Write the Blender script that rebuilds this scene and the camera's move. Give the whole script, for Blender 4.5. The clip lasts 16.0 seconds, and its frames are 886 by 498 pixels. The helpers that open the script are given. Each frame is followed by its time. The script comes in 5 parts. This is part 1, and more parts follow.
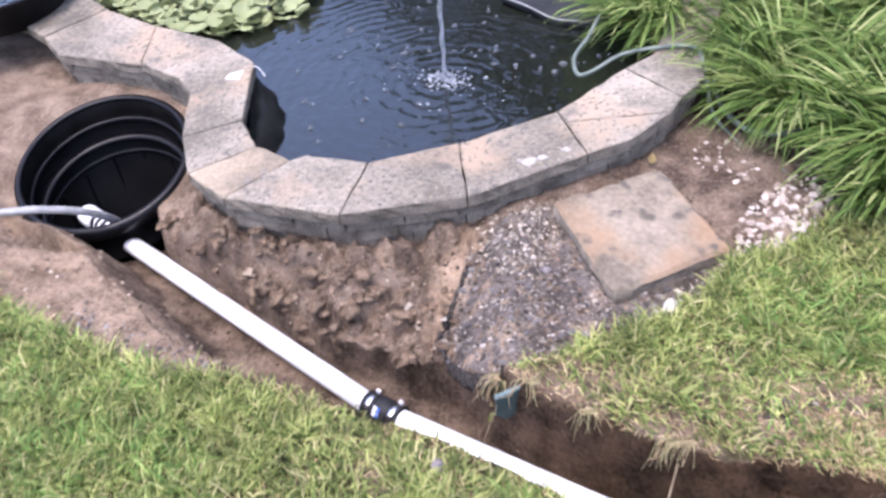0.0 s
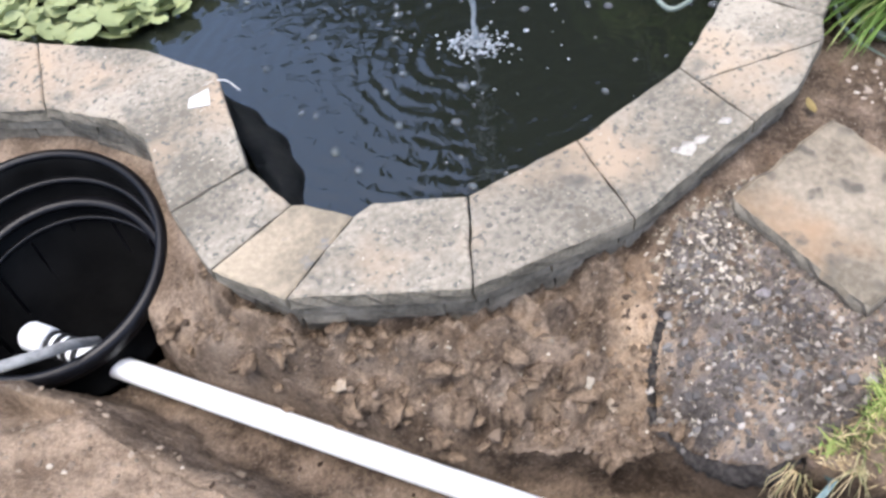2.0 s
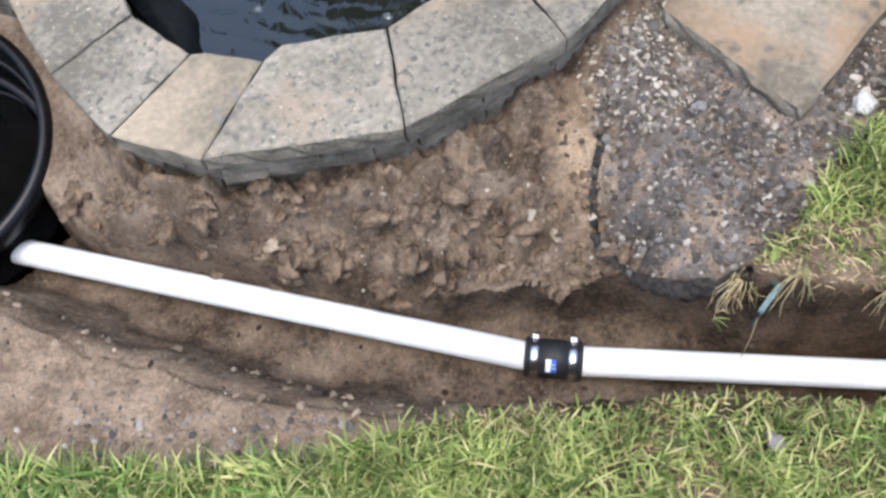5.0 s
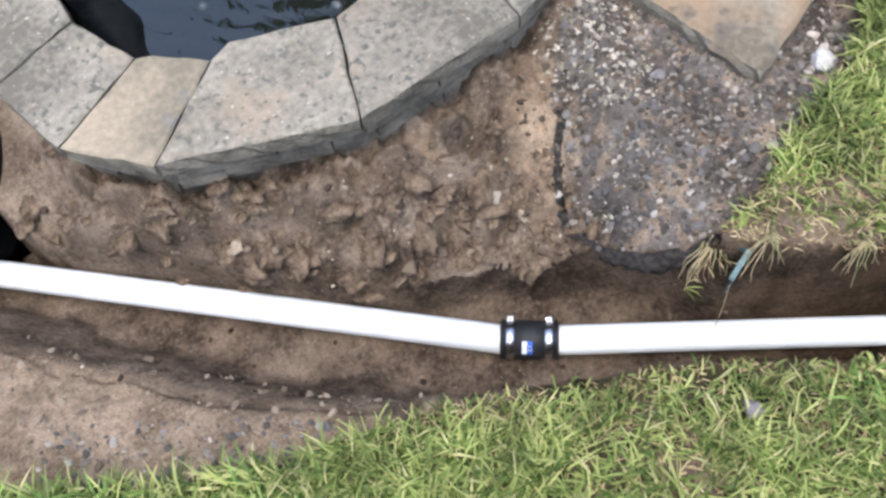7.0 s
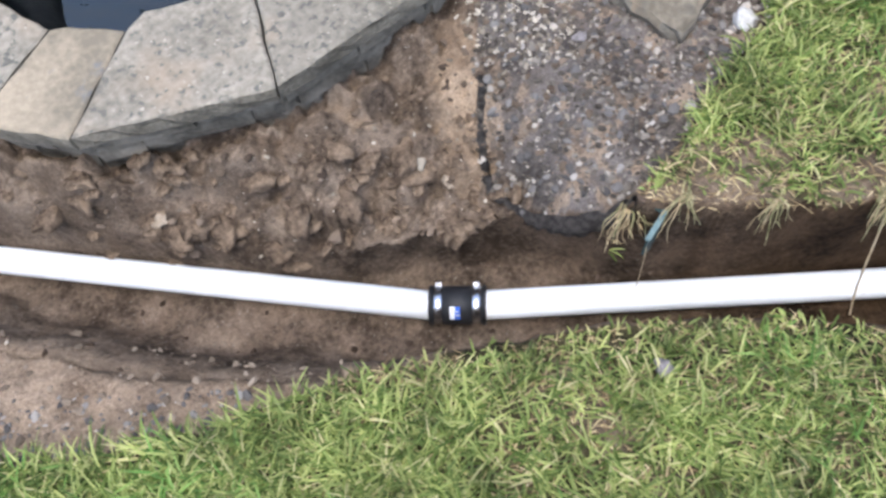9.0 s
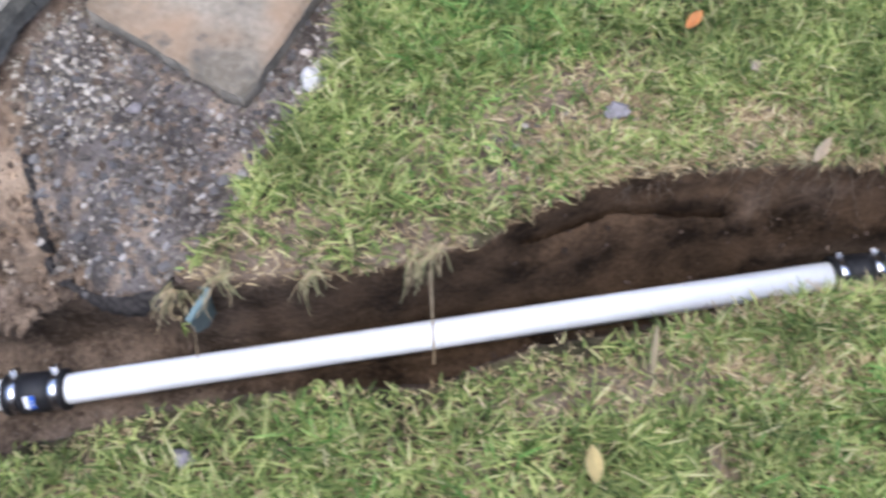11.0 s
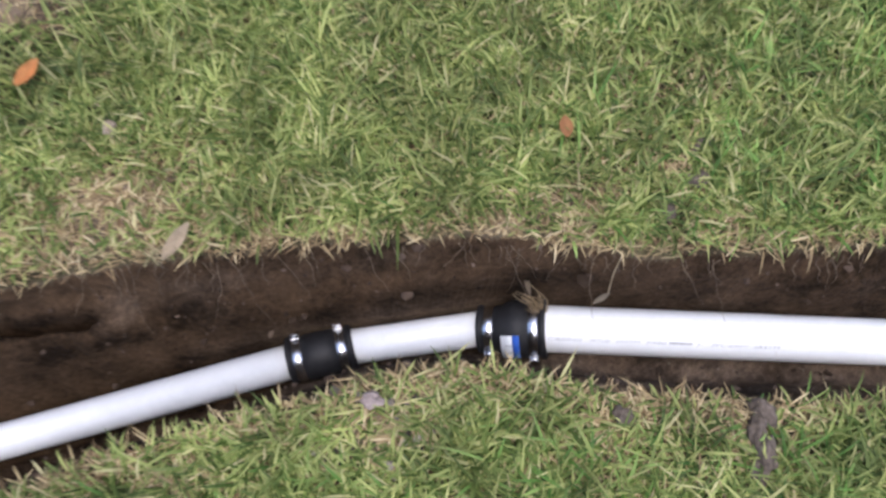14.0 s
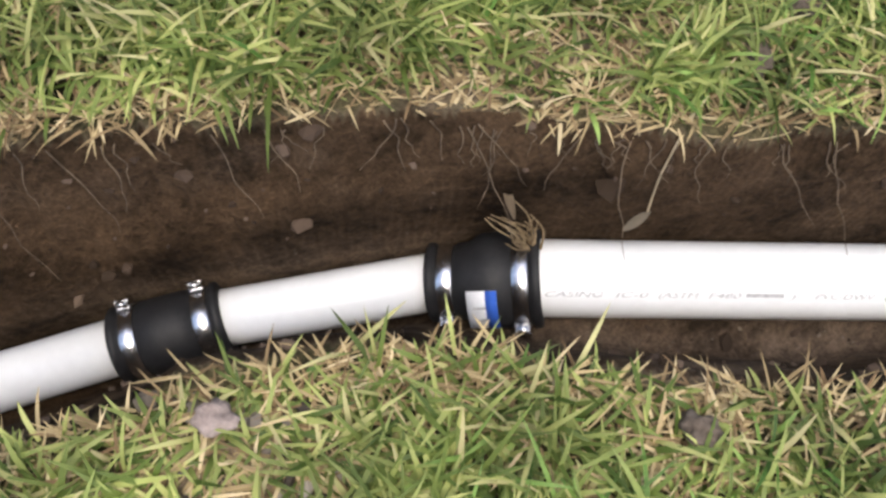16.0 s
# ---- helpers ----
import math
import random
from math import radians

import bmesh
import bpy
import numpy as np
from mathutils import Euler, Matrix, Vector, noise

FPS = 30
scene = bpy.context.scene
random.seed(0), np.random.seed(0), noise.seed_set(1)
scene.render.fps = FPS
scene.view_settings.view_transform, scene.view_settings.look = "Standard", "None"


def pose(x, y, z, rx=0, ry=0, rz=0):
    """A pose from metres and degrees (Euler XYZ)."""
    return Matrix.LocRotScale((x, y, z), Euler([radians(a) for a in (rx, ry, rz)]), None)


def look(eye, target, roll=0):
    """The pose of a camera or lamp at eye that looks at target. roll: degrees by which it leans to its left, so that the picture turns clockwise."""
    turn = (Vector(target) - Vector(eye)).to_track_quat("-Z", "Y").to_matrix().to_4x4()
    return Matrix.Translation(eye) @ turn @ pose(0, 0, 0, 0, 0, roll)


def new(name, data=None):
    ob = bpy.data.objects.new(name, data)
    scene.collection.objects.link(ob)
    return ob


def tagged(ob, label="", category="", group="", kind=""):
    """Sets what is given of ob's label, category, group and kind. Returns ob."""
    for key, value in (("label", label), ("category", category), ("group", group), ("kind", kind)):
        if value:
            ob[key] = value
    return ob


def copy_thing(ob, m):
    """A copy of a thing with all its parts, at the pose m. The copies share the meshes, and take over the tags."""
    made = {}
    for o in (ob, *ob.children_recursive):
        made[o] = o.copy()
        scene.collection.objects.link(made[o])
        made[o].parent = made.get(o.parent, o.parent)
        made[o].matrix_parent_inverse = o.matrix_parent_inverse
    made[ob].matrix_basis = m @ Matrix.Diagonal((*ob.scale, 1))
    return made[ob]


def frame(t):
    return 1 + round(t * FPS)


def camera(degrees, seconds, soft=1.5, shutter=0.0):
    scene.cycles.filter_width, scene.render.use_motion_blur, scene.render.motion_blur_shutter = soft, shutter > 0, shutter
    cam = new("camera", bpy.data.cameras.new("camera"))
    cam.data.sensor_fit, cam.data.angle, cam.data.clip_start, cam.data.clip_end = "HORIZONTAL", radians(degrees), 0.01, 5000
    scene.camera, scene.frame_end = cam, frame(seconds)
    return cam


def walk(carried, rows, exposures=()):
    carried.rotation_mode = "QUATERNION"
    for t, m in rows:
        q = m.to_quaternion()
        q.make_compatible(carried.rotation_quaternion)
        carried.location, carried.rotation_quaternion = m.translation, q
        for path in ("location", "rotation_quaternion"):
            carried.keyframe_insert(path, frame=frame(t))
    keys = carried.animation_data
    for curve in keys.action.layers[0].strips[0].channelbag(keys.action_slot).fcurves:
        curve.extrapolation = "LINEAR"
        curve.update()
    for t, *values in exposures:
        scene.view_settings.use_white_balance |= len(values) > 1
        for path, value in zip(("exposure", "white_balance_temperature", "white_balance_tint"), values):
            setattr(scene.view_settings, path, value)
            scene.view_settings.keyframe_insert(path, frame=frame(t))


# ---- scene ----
cam = camera(56.3, 16.0, soft=2.8, shutter=0.3)
PATH = [
    (0, (0.092, 0.011, 1.214), (-0.122, 1.524, -0.077), -6.8),
    (0.5, (-0.029, 0.262, 1.186), (-0.148, 1.749, -0.147), -8.4),
    (1, (-0.241, 0.478, 1.167), (-0.194, 1.877, -0.261), -11.2),
    (1.5, (-0.349, 0.575, 1.155), (-0.271, 1.92, -0.323), -9.6),
    (2, (-0.469, 0.661, 1.128), (-0.317, 1.96, -0.385), -10.2),
    (2.5, (-0.558, 0.664, 1.113), (-0.324, 1.886, -0.453), -9.7),
    (3, (-0.582, 0.67, 1.1), (-0.289, 1.778, -0.539), -7.6),
    (3.5, (-0.569, 0.689, 1.088), (-0.278, 1.727, -0.597), -7.5),
    (4, (-0.544, 0.705, 1.076), (-0.263, 1.689, -0.642), -7.6),
    (6.5, (-0.5, 0.736, 1.071), (-0.226, 1.623, -0.701), -9.8),
    (7, (-0.489, 0.738, 1.065), (-0.205, 1.602, -0.716), -10.5),
    (7.5, (-0.49, 0.74, 1.062), (-0.206, 1.586, -0.728), -10.7),
    (8, (-0.487, 0.748, 1.058), (-0.211, 1.568, -0.745), -11.2),
    (10.3, (-0.156, 0.6, 1.066), (0.239, 1.324, -0.756), -1.9),
    (10.5, (-0.104, 0.604, 1.073), (0.349, 1.292, -0.749), 0.0),
    (11, (0.059, 0.53, 1.082), (0.569, 1.143, -0.753), 3.3),
    (11.5, (0.259, 0.394, 1.074), (0.815, 0.96, -0.761), 10.1),
    (12, (0.459, 0.393, 1.088), (1.01, 0.929, -0.758), 11.6),
    (12.5, (0.617, 0.328, 1.104), (1.105, 0.836, -0.768), 9.6),
    (13, (0.718, 0.236, 1.063), (1.15, 0.751, -0.82), 5.7),
    (13.5, (0.816, 0.27, 1.057), (1.268, 0.712, -0.841), 4.2),
    (14, (0.906, 0.276, 0.931), (1.366, 0.667, -0.976), 6.2),
    (14.5, (0.953, 0.272, 0.656), (1.428, 0.608, -1.257), 11.0),
    (15, (0.985, 0.283, 0.53), (1.467, 0.59, -1.386), 13.2),
    (15.5, (0.985, 0.288, 0.497), (1.474, 0.594, -1.418), 13.2),
    (16, (0.994, 0.297, 0.493), (1.465, 0.592, -1.429), 12.6),
]
EXPOSURES = [(0.0, 1.86, 5850, 24), (0.5, 1.74, 5830, 17), (1.5, 1.72, 5950, 11), (3.0, 1.68, 6150, 11), (4.0, 1.54, 6000, 9), (7.0, 1.44, 5900, 8), (11.0, 1.36, 5550, 12), (12.0, 1.27, 5420, 19), (13.0, 1.21, 5480, 19), (14.5, 1.04, 6150, 11), (16.0, 1.23, 6600, 9)]
walk(cam, [(t, look(eye, target, roll)) for t, eye, target, roll in PATH], EXPOSURES)

# ---- world and light: bright overcast day ----
world = bpy.data.worlds.new("sky")
scene.world = world
world.use_nodes = True
wn = world.node_tree.nodes
sky = wn.new("ShaderNodeTexSky")
sky.sky_type, sky.sun_disc = "NISHITA", False
sky.sun_elevation, sky.sun_rotation = radians(76), radians(217)
sky.air_density, sky.dust_density = 0.9, 4.0
world.node_tree.links.new(sky.outputs[0], wn["Background"].inputs[0])
wn["Background"].inputs[1].default_value = 0.15
sun = new("sun", bpy.data.lights.new("sun", "SUN"))
sun.data.energy, sun.data.angle, sun.data.color = 0.65, radians(35), (1.0, 0.95, 0.88)
sun.matrix_world = look((0, 0, 8), (1.2, 1.6, 0))


# ---- materials ----
def material(name, dark, light, scale=20.0, rough=0.85, bump=0.3, metal=0.0, detail=8.0, mids=(0.35, 0.65), spots=None, island=0.0, fine=6.0, spec=0.3):
    """Two-tone grain at two scales with relief; spots: (colour, scale, threshold) of flecks; island: tone spread from piece to piece."""
    m = bpy.data.materials.new(name)
    m.use_nodes = True
    nt = m.node_tree
    N, L = nt.nodes.new, nt.links.new
    b = nt.nodes["Principled BSDF"]
    b.inputs["Roughness"].default_value, b.inputs["Metallic"].default_value = rough, metal
    b.inputs["Specular IOR Level"].default_value = spec
    co = N("ShaderNodeTexCoord").outputs["Object"]
    n1, n2 = N("ShaderNodeTexNoise"), N("ShaderNodeTexNoise")
    for n, s in ((n1, scale), (n2, scale * fine)):
        n.inputs["Scale"].default_value, n.inputs["Detail"].default_value = s, detail
        L(co, n.inputs["Vector"])
    mix = N("ShaderNodeMath")
    mix.operation = "MULTIPLY_ADD"
    L(n2.outputs["Fac"], mix.inputs[0])
    mix.inputs[1].default_value = 0.45
    sub = N("ShaderNodeMath")
    sub.operation = "MULTIPLY_ADD"
    L(n1.outputs["Fac"], sub.inputs[0])
    sub.inputs[1].default_value, sub.inputs[2].default_value = 0.9, -0.17
    L(sub.outputs[0], mix.inputs[2])
    ramp = N("ShaderNodeValToRGB")
    e = ramp.color_ramp.elements
    e[0].position, e[1].position = mids
    e[0].color, e[1].color = (*dark, 1), (*light, 1)
    L(mix.outputs[0], ramp.inputs[0])
    colour = ramp.outputs[0]
    for spot in ([] if not spots else spots if isinstance(spots[0][0], tuple) else [spots]):
        v = N("ShaderNodeTexNoise")
        v.inputs["Scale"].default_value, v.inputs["Detail"].default_value = spot[1], 3
        L(co, v.inputs["Vector"])
        g = N("ShaderNodeMapRange")
        g.inputs[1].default_value, g.inputs[2].default_value = spot[2], spot[2] + (spot[3] if len(spot) > 3 else 0.06)
        L(v.outputs["Fac"], g.inputs[0])
        mx = N("ShaderNodeMix")
        mx.data_type = "RGBA"
        L(g.outputs[0], mx.inputs[0])
        L(colour, mx.inputs[6])
        mx.inputs[7].default_value = (*spot[0], 1)
        colour = mx.outputs[2]
    if island:
        info = N("ShaderNodeObjectInfo")
        hsv = N("ShaderNodeHueSaturation")
        r = N("ShaderNodeMapRange")
        r.inputs[3].default_value, r.inputs[4].default_value = 1 - island, 1 + island
        L(info.outputs["Random"], r.inputs[0])
        L(r.outputs[0], hsv.inputs["Value"])
        L(colour, hsv.inputs["Color"])
        colour = hsv.outputs[0]
    L(colour, b.inputs["Base Color"])
    if bump:
        bp = N("ShaderNodeBump")
        bp.inputs["Strength"].default_value, bp.inputs["Distance"].default_value = bump, 0.01
        L(mix.outputs[0], bp.inputs["Height"])
        L(bp.outputs[0], b.inputs["Normal"])
    return m


def blade_material(name, stops, rough=0.55, trans=0.25, patch=0.0):
    """Leaf tones that change from blade to blade, and a little from patch to patch."""
    m = bpy.data.materials.new(name)
    m.use_nodes = True
    nt = m.node_tree
    b = nt.nodes["Principled BSDF"]
    geo, ramp = nt.nodes.new("ShaderNodeNewGeometry"), nt.nodes.new("ShaderNodeValToRGB")
    ramp.color_ramp.interpolation = "LINEAR"
    e = ramp.color_ramp.elements
    for i, (p, c) in enumerate(stops):
        k = e[i] if i < 2 else e.new(p)
        k.position, k.color = p, (*c, 1)
    nt.links.new(geo.outputs["Random Per Island"], ramp.inputs[0])
    tone = ramp.outputs[0]
    if patch:
        co, nz, mr, hsv = (nt.nodes.new("ShaderNode" + k) for k in ("TexCoord", "TexNoise", "MapRange", "HueSaturation"))
        nz.inputs["Scale"].default_value, nz.inputs["Detail"].default_value = 13, 4
        mr.inputs[1].default_value, mr.inputs[2].default_value, mr.inputs[3].default_value, mr.inputs[4].default_value = 0.32, 0.68, 1 - patch, 1 + patch
        for a, c in ((co.outputs["Object"], nz.inputs["Vector"]), (nz.outputs["Fac"], mr.inputs[0]), (mr.outputs[0], hsv.inputs["Value"]), (tone, hsv.inputs["Color"])):
            nt.links.new(a, c)
        tone = hsv.outputs[0]
    nt.links.new(tone, b.inputs["Base Color"])
    b.inputs["Roughness"].default_value, b.inputs["Specular IOR Level"].default_value = rough, 0.22 if trans else 0.08
    tr, ad = nt.nodes.new("ShaderNodeBsdfTranslucent"), nt.nodes.new("ShaderNodeMixShader")
    nt.links.new(tone, tr.inputs[0])
    ad.inputs[0].default_value = trans
    nt.links.new(b.outputs[0], ad.inputs[1])
    nt.links.new(tr.outputs[0], ad.inputs[2])
    nt.links.new(ad.outputs[0], nt.nodes["Material Output"].inputs[0])
    return m


M_stone = material("sandstone", (0.122, 0.108, 0.082), (0.285, 0.253, 0.198), 5.5, 0.88, 0.4, spots=(((0.300, 0.232, 0.160), 6, 0.50, 0.22), ((0.105, 0.100, 0.082), 75, 0.565, 0.10), ((0.34, 0.30, 0.235), 110, 0.65, 0.07), ((0.095, 0.090, 0.075), 13, 0.63, 0.14)), island=0.11, fine=16.0)
M_warm = material("sandstone_warm", (0.165, 0.140, 0.100), (0.335, 0.275, 0.192), 8, 0.88, 0.3, spots=((0.14, 0.14, 0.14), 26, 0.60, 0.10), fine=12.0)
M_side = material("dark_stone_side", (0.090, 0.079, 0.059), (0.225, 0.198, 0.152), 18, 0.92, 0.7, fine=9.0)
M_slab = material("slab_stone", (0.125, 0.105, 0.074), (0.275, 0.232, 0.170), 6, 0.92, 0.6, spots=(((0.265, 0.170, 0.095), 5, 0.42, 0.24), ((0.09, 0.080, 0.062), 21, 0.58, 0.12)), fine=14.0)
M_wall = material("wall_stone", (0.095, 0.082, 0.061), (0.235, 0.204, 0.157), 16, 0.9, 0.6, island=0.25)
M_pvc = material("white_pvc", (0.75, 0.77, 0.78), (0.81, 0.83, 0.84), 25, 0.32, 0.02, spots=((0.60, 0.56, 0.50), 38, 0.70), spec=0.5)
M_rubber = material("black_rubber", (0.010, 0.010, 0.011), (0.018, 0.018, 0.019), 40, 0.58, 0.05, spec=0.3)
M_steel = material("steel_band", (0.50, 0.50, 0.51), (0.72, 0.72, 0.73), 60, 0.24, 0.03, metal=1.0)
M_plastic = material("black_plastic", (0.003, 0.003, 0.004), (0.007, 0.007, 0.008), 12, 0.30, 0.05, spec=0.2)
M_plastic_in = material("black_plastic_smooth", (0.003, 0.003, 0.003), (0.006, 0.006, 0.006), 12, 0.25, 0.05, spec=0.03)
M_liner = material("pond_liner", (0.010, 0.011, 0.011), (0.03, 0.03, 0.028), 10, 0.45, 0.3)


# ---- plan ----
POND_IN = [(-1.293, 2.552), (-1.076, 2.41), (-0.834, 2.28), (-0.692, 2.14), (-0.661, 1.857), (-0.595, 1.739), (-0.493, 1.673), (-0.294, 1.645),
           (-0.077, 1.70), (0.164, 1.805), (0.345, 1.975), (0.42, 2.03), (0.52, 2.25), (0.60, 2.7), (0.50, 3.2), (0.0, 3.45), (-0.9, 3.45), (-1.5, 3.2), (-1.55, 2.8)]
COPE_OUT = [(-1.75, 2.62), (-1.458, 2.397), (-1.362, 2.281), (-1.051, 2.177), (-0.907, 2.083), (-0.852, 2.008), (-0.813, 1.80), (-0.753, 1.645), (-0.636, 1.541),
            (-0.34, 1.458), (-0.05, 1.498), (0.227, 1.628), (0.328, 1.672), (0.44, 1.773), (0.535, 1.90), (0.54, 2.0), (0.64, 2.25), (0.72, 2.7)]
NEAR_EDGE = [(-1.45, 1.75), (-1.18, 1.64), (-1.04, 1.545), (-0.92, 1.41), (-0.79, 1.30), (-0.67, 1.20), (-0.55, 1.12), (-0.45, 1.06), (-0.34, 1.03),
             (-0.26, 1.01), (-0.1, 0.96), (0.06, 0.87), (0.236, 0.769), (0.383, 0.709), (0.559, 0.615), (0.71, 0.545), (0.832, 0.495), (0.915, 0.45),
             (0.98, 0.42), (1.04, 0.38), (1.09, 0.325), (1.165, 0.223), (1.28, 0.10), (1.5, -0.12), (2.2, -0.82), (2.7, -1.3)]
FAR_EDGE = [(-1.0, 1.9), (-0.93, 1.75), (-0.865, 1.639), (-0.75, 1.525), (-0.62, 1.43), (-0.46, 1.32), (-0.377, 1.289), (-0.285, 1.257), (-0.18, 1.222),
            (-0.09, 1.19), (0.0, 1.10), (0.068, 1.043), (0.192, 0.96), (0.311, 0.885), (0.39, 0.872), (0.509, 0.852), (0.626, 0.832), (0.704, 0.793),
            (0.814, 0.73), (0.904, 0.665), (1.035, 0.563), (1.161, 0.46), (1.214, 0.40), (1.30, 0.30), (1.394, 0.212), (1.62, 0.02), (2.4, -0.7), (2.8, -1.1)]
NEAR_EDGE = [(x - 0.006 * (x > 0.2) + 0.005 * (0.3 < x < 0.75), y - 0.010 * (x > 0.2) - 0.004 * (-0.3 < x < 0.45) + 0.010 * (0.3 < x < 0.75)) for x, y in NEAR_EDGE]
LAWN_NEAR = [(-6, 2.2), (-1.40, 1.66), (-1.28, 1.46), (-1.117, 1.301), (-0.886, 1.173), (-0.64, 1.078), (-0.45, 1.055), *NEAR_EDGE[8:], (2.7, -3), (-6, -3)]
LAWN_FAR = [(0.774, 1.534), (0.648, 1.422), (0.509, 1.372), (0.441, 1.254), (0.376, 1.225), (0.28, 1.187), (0.212, 1.167), (0.124, 1.117), (0.056, 1.09),
            (0.0, 1.075), *FAR_EDGE[11:], (6, -1.1), (6, 3.6), (1.3, 3.6), (1.15, 1.75)]
SLAB = [(0.263, 1.280, -0.006), (0.528, 1.408, 0.002), (0.396, 1.642, 0.062), (0.140, 1.532, 0.054)]
TUB_C, TUB_N, TUB_R = Vector((-1.134, 1.927, -0.052)), Vector((0, -0.29, 1)).normalized(), 0.254
WATER_Z = 0.035
PIPE_R, BIG_R = 0.0242, 0.0316
A0, A1 = Vector((-1.075, 1.763, -0.200)), Vector((-0.262, 1.152, -0.214))
B0, B1 = Vector((-0.215, 1.126, -0.214)), Vector((0.933, 0.526, -0.206))
C0, C1 = Vector((0.982, 0.498, -0.203)), Vector((1.152, 0.370, -0.170))
D0, D1 = Vector((1.177, 0.337, -0.152)), Vector((2.335, -0.848, -0.150))


def cope_z(x, y):
    return 0.100 + 0.07 * (y - 1.5) + 0.025 * x


def dist_line(X, Y, pts):
    """Least distance to an open polyline."""
    d = np.full(X.shape, 1e9)
    for (ax, ay), (bx, by) in zip(pts, pts[1:]):
        ux, uy = bx - ax, by - ay
        s = np.clip(((X - ax) * ux + (Y - ay) * uy) / (ux * ux + uy * uy), 0, 1)
        d = np.minimum(d, np.hypot(X - ax - s * ux, Y - ay - s * uy))
    return d


def inside(X, Y, poly):
    r = np.zeros(X.shape, bool)
    for (ax, ay), (bx, by) in zip(poly, poly[1:] + poly[:1]):
        if ay != by:
            r ^= ((ay > Y) != (by > Y)) & (X < (bx - ax) * (Y - ay) / (by - ay) + ax)
    return r


def smooth(a, b, x):
    s = np.clip((x - a) / (b - a), 0, 1)
    return s * s * (3 - 2 * s)


def value_noise(X, Y, scale, seed):
    """Smooth random field, 0 to 1."""
    rng = np.random.RandomState(seed)
    g = rng.rand(256, 256)
    x, y = X * scale + 40.3, Y * scale + 71.7
    i, j = np.floor(x).astype(int), np.floor(y).astype(int)
    u, v = x - i, y - j
    u, v = u * u * (3 - 2 * u), v * v * (3 - 2 * v)
    w = lambda a, b: g[(i + a) % 256, (j + b) % 256]
    return (w(0, 0) * (1 - u) + w(1, 0) * u) * (1 - v) + (w(0, 1) * (1 - u) + w(1, 1) * u) * v


def fractal(X, Y, scale, seed, octaves=4):
    return sum(value_noise(X, Y, scale * 2.1**k, seed + k) * 0.5**k for k in range(octaves)) / sum(0.5**k for k in range(octaves)) - 0.5


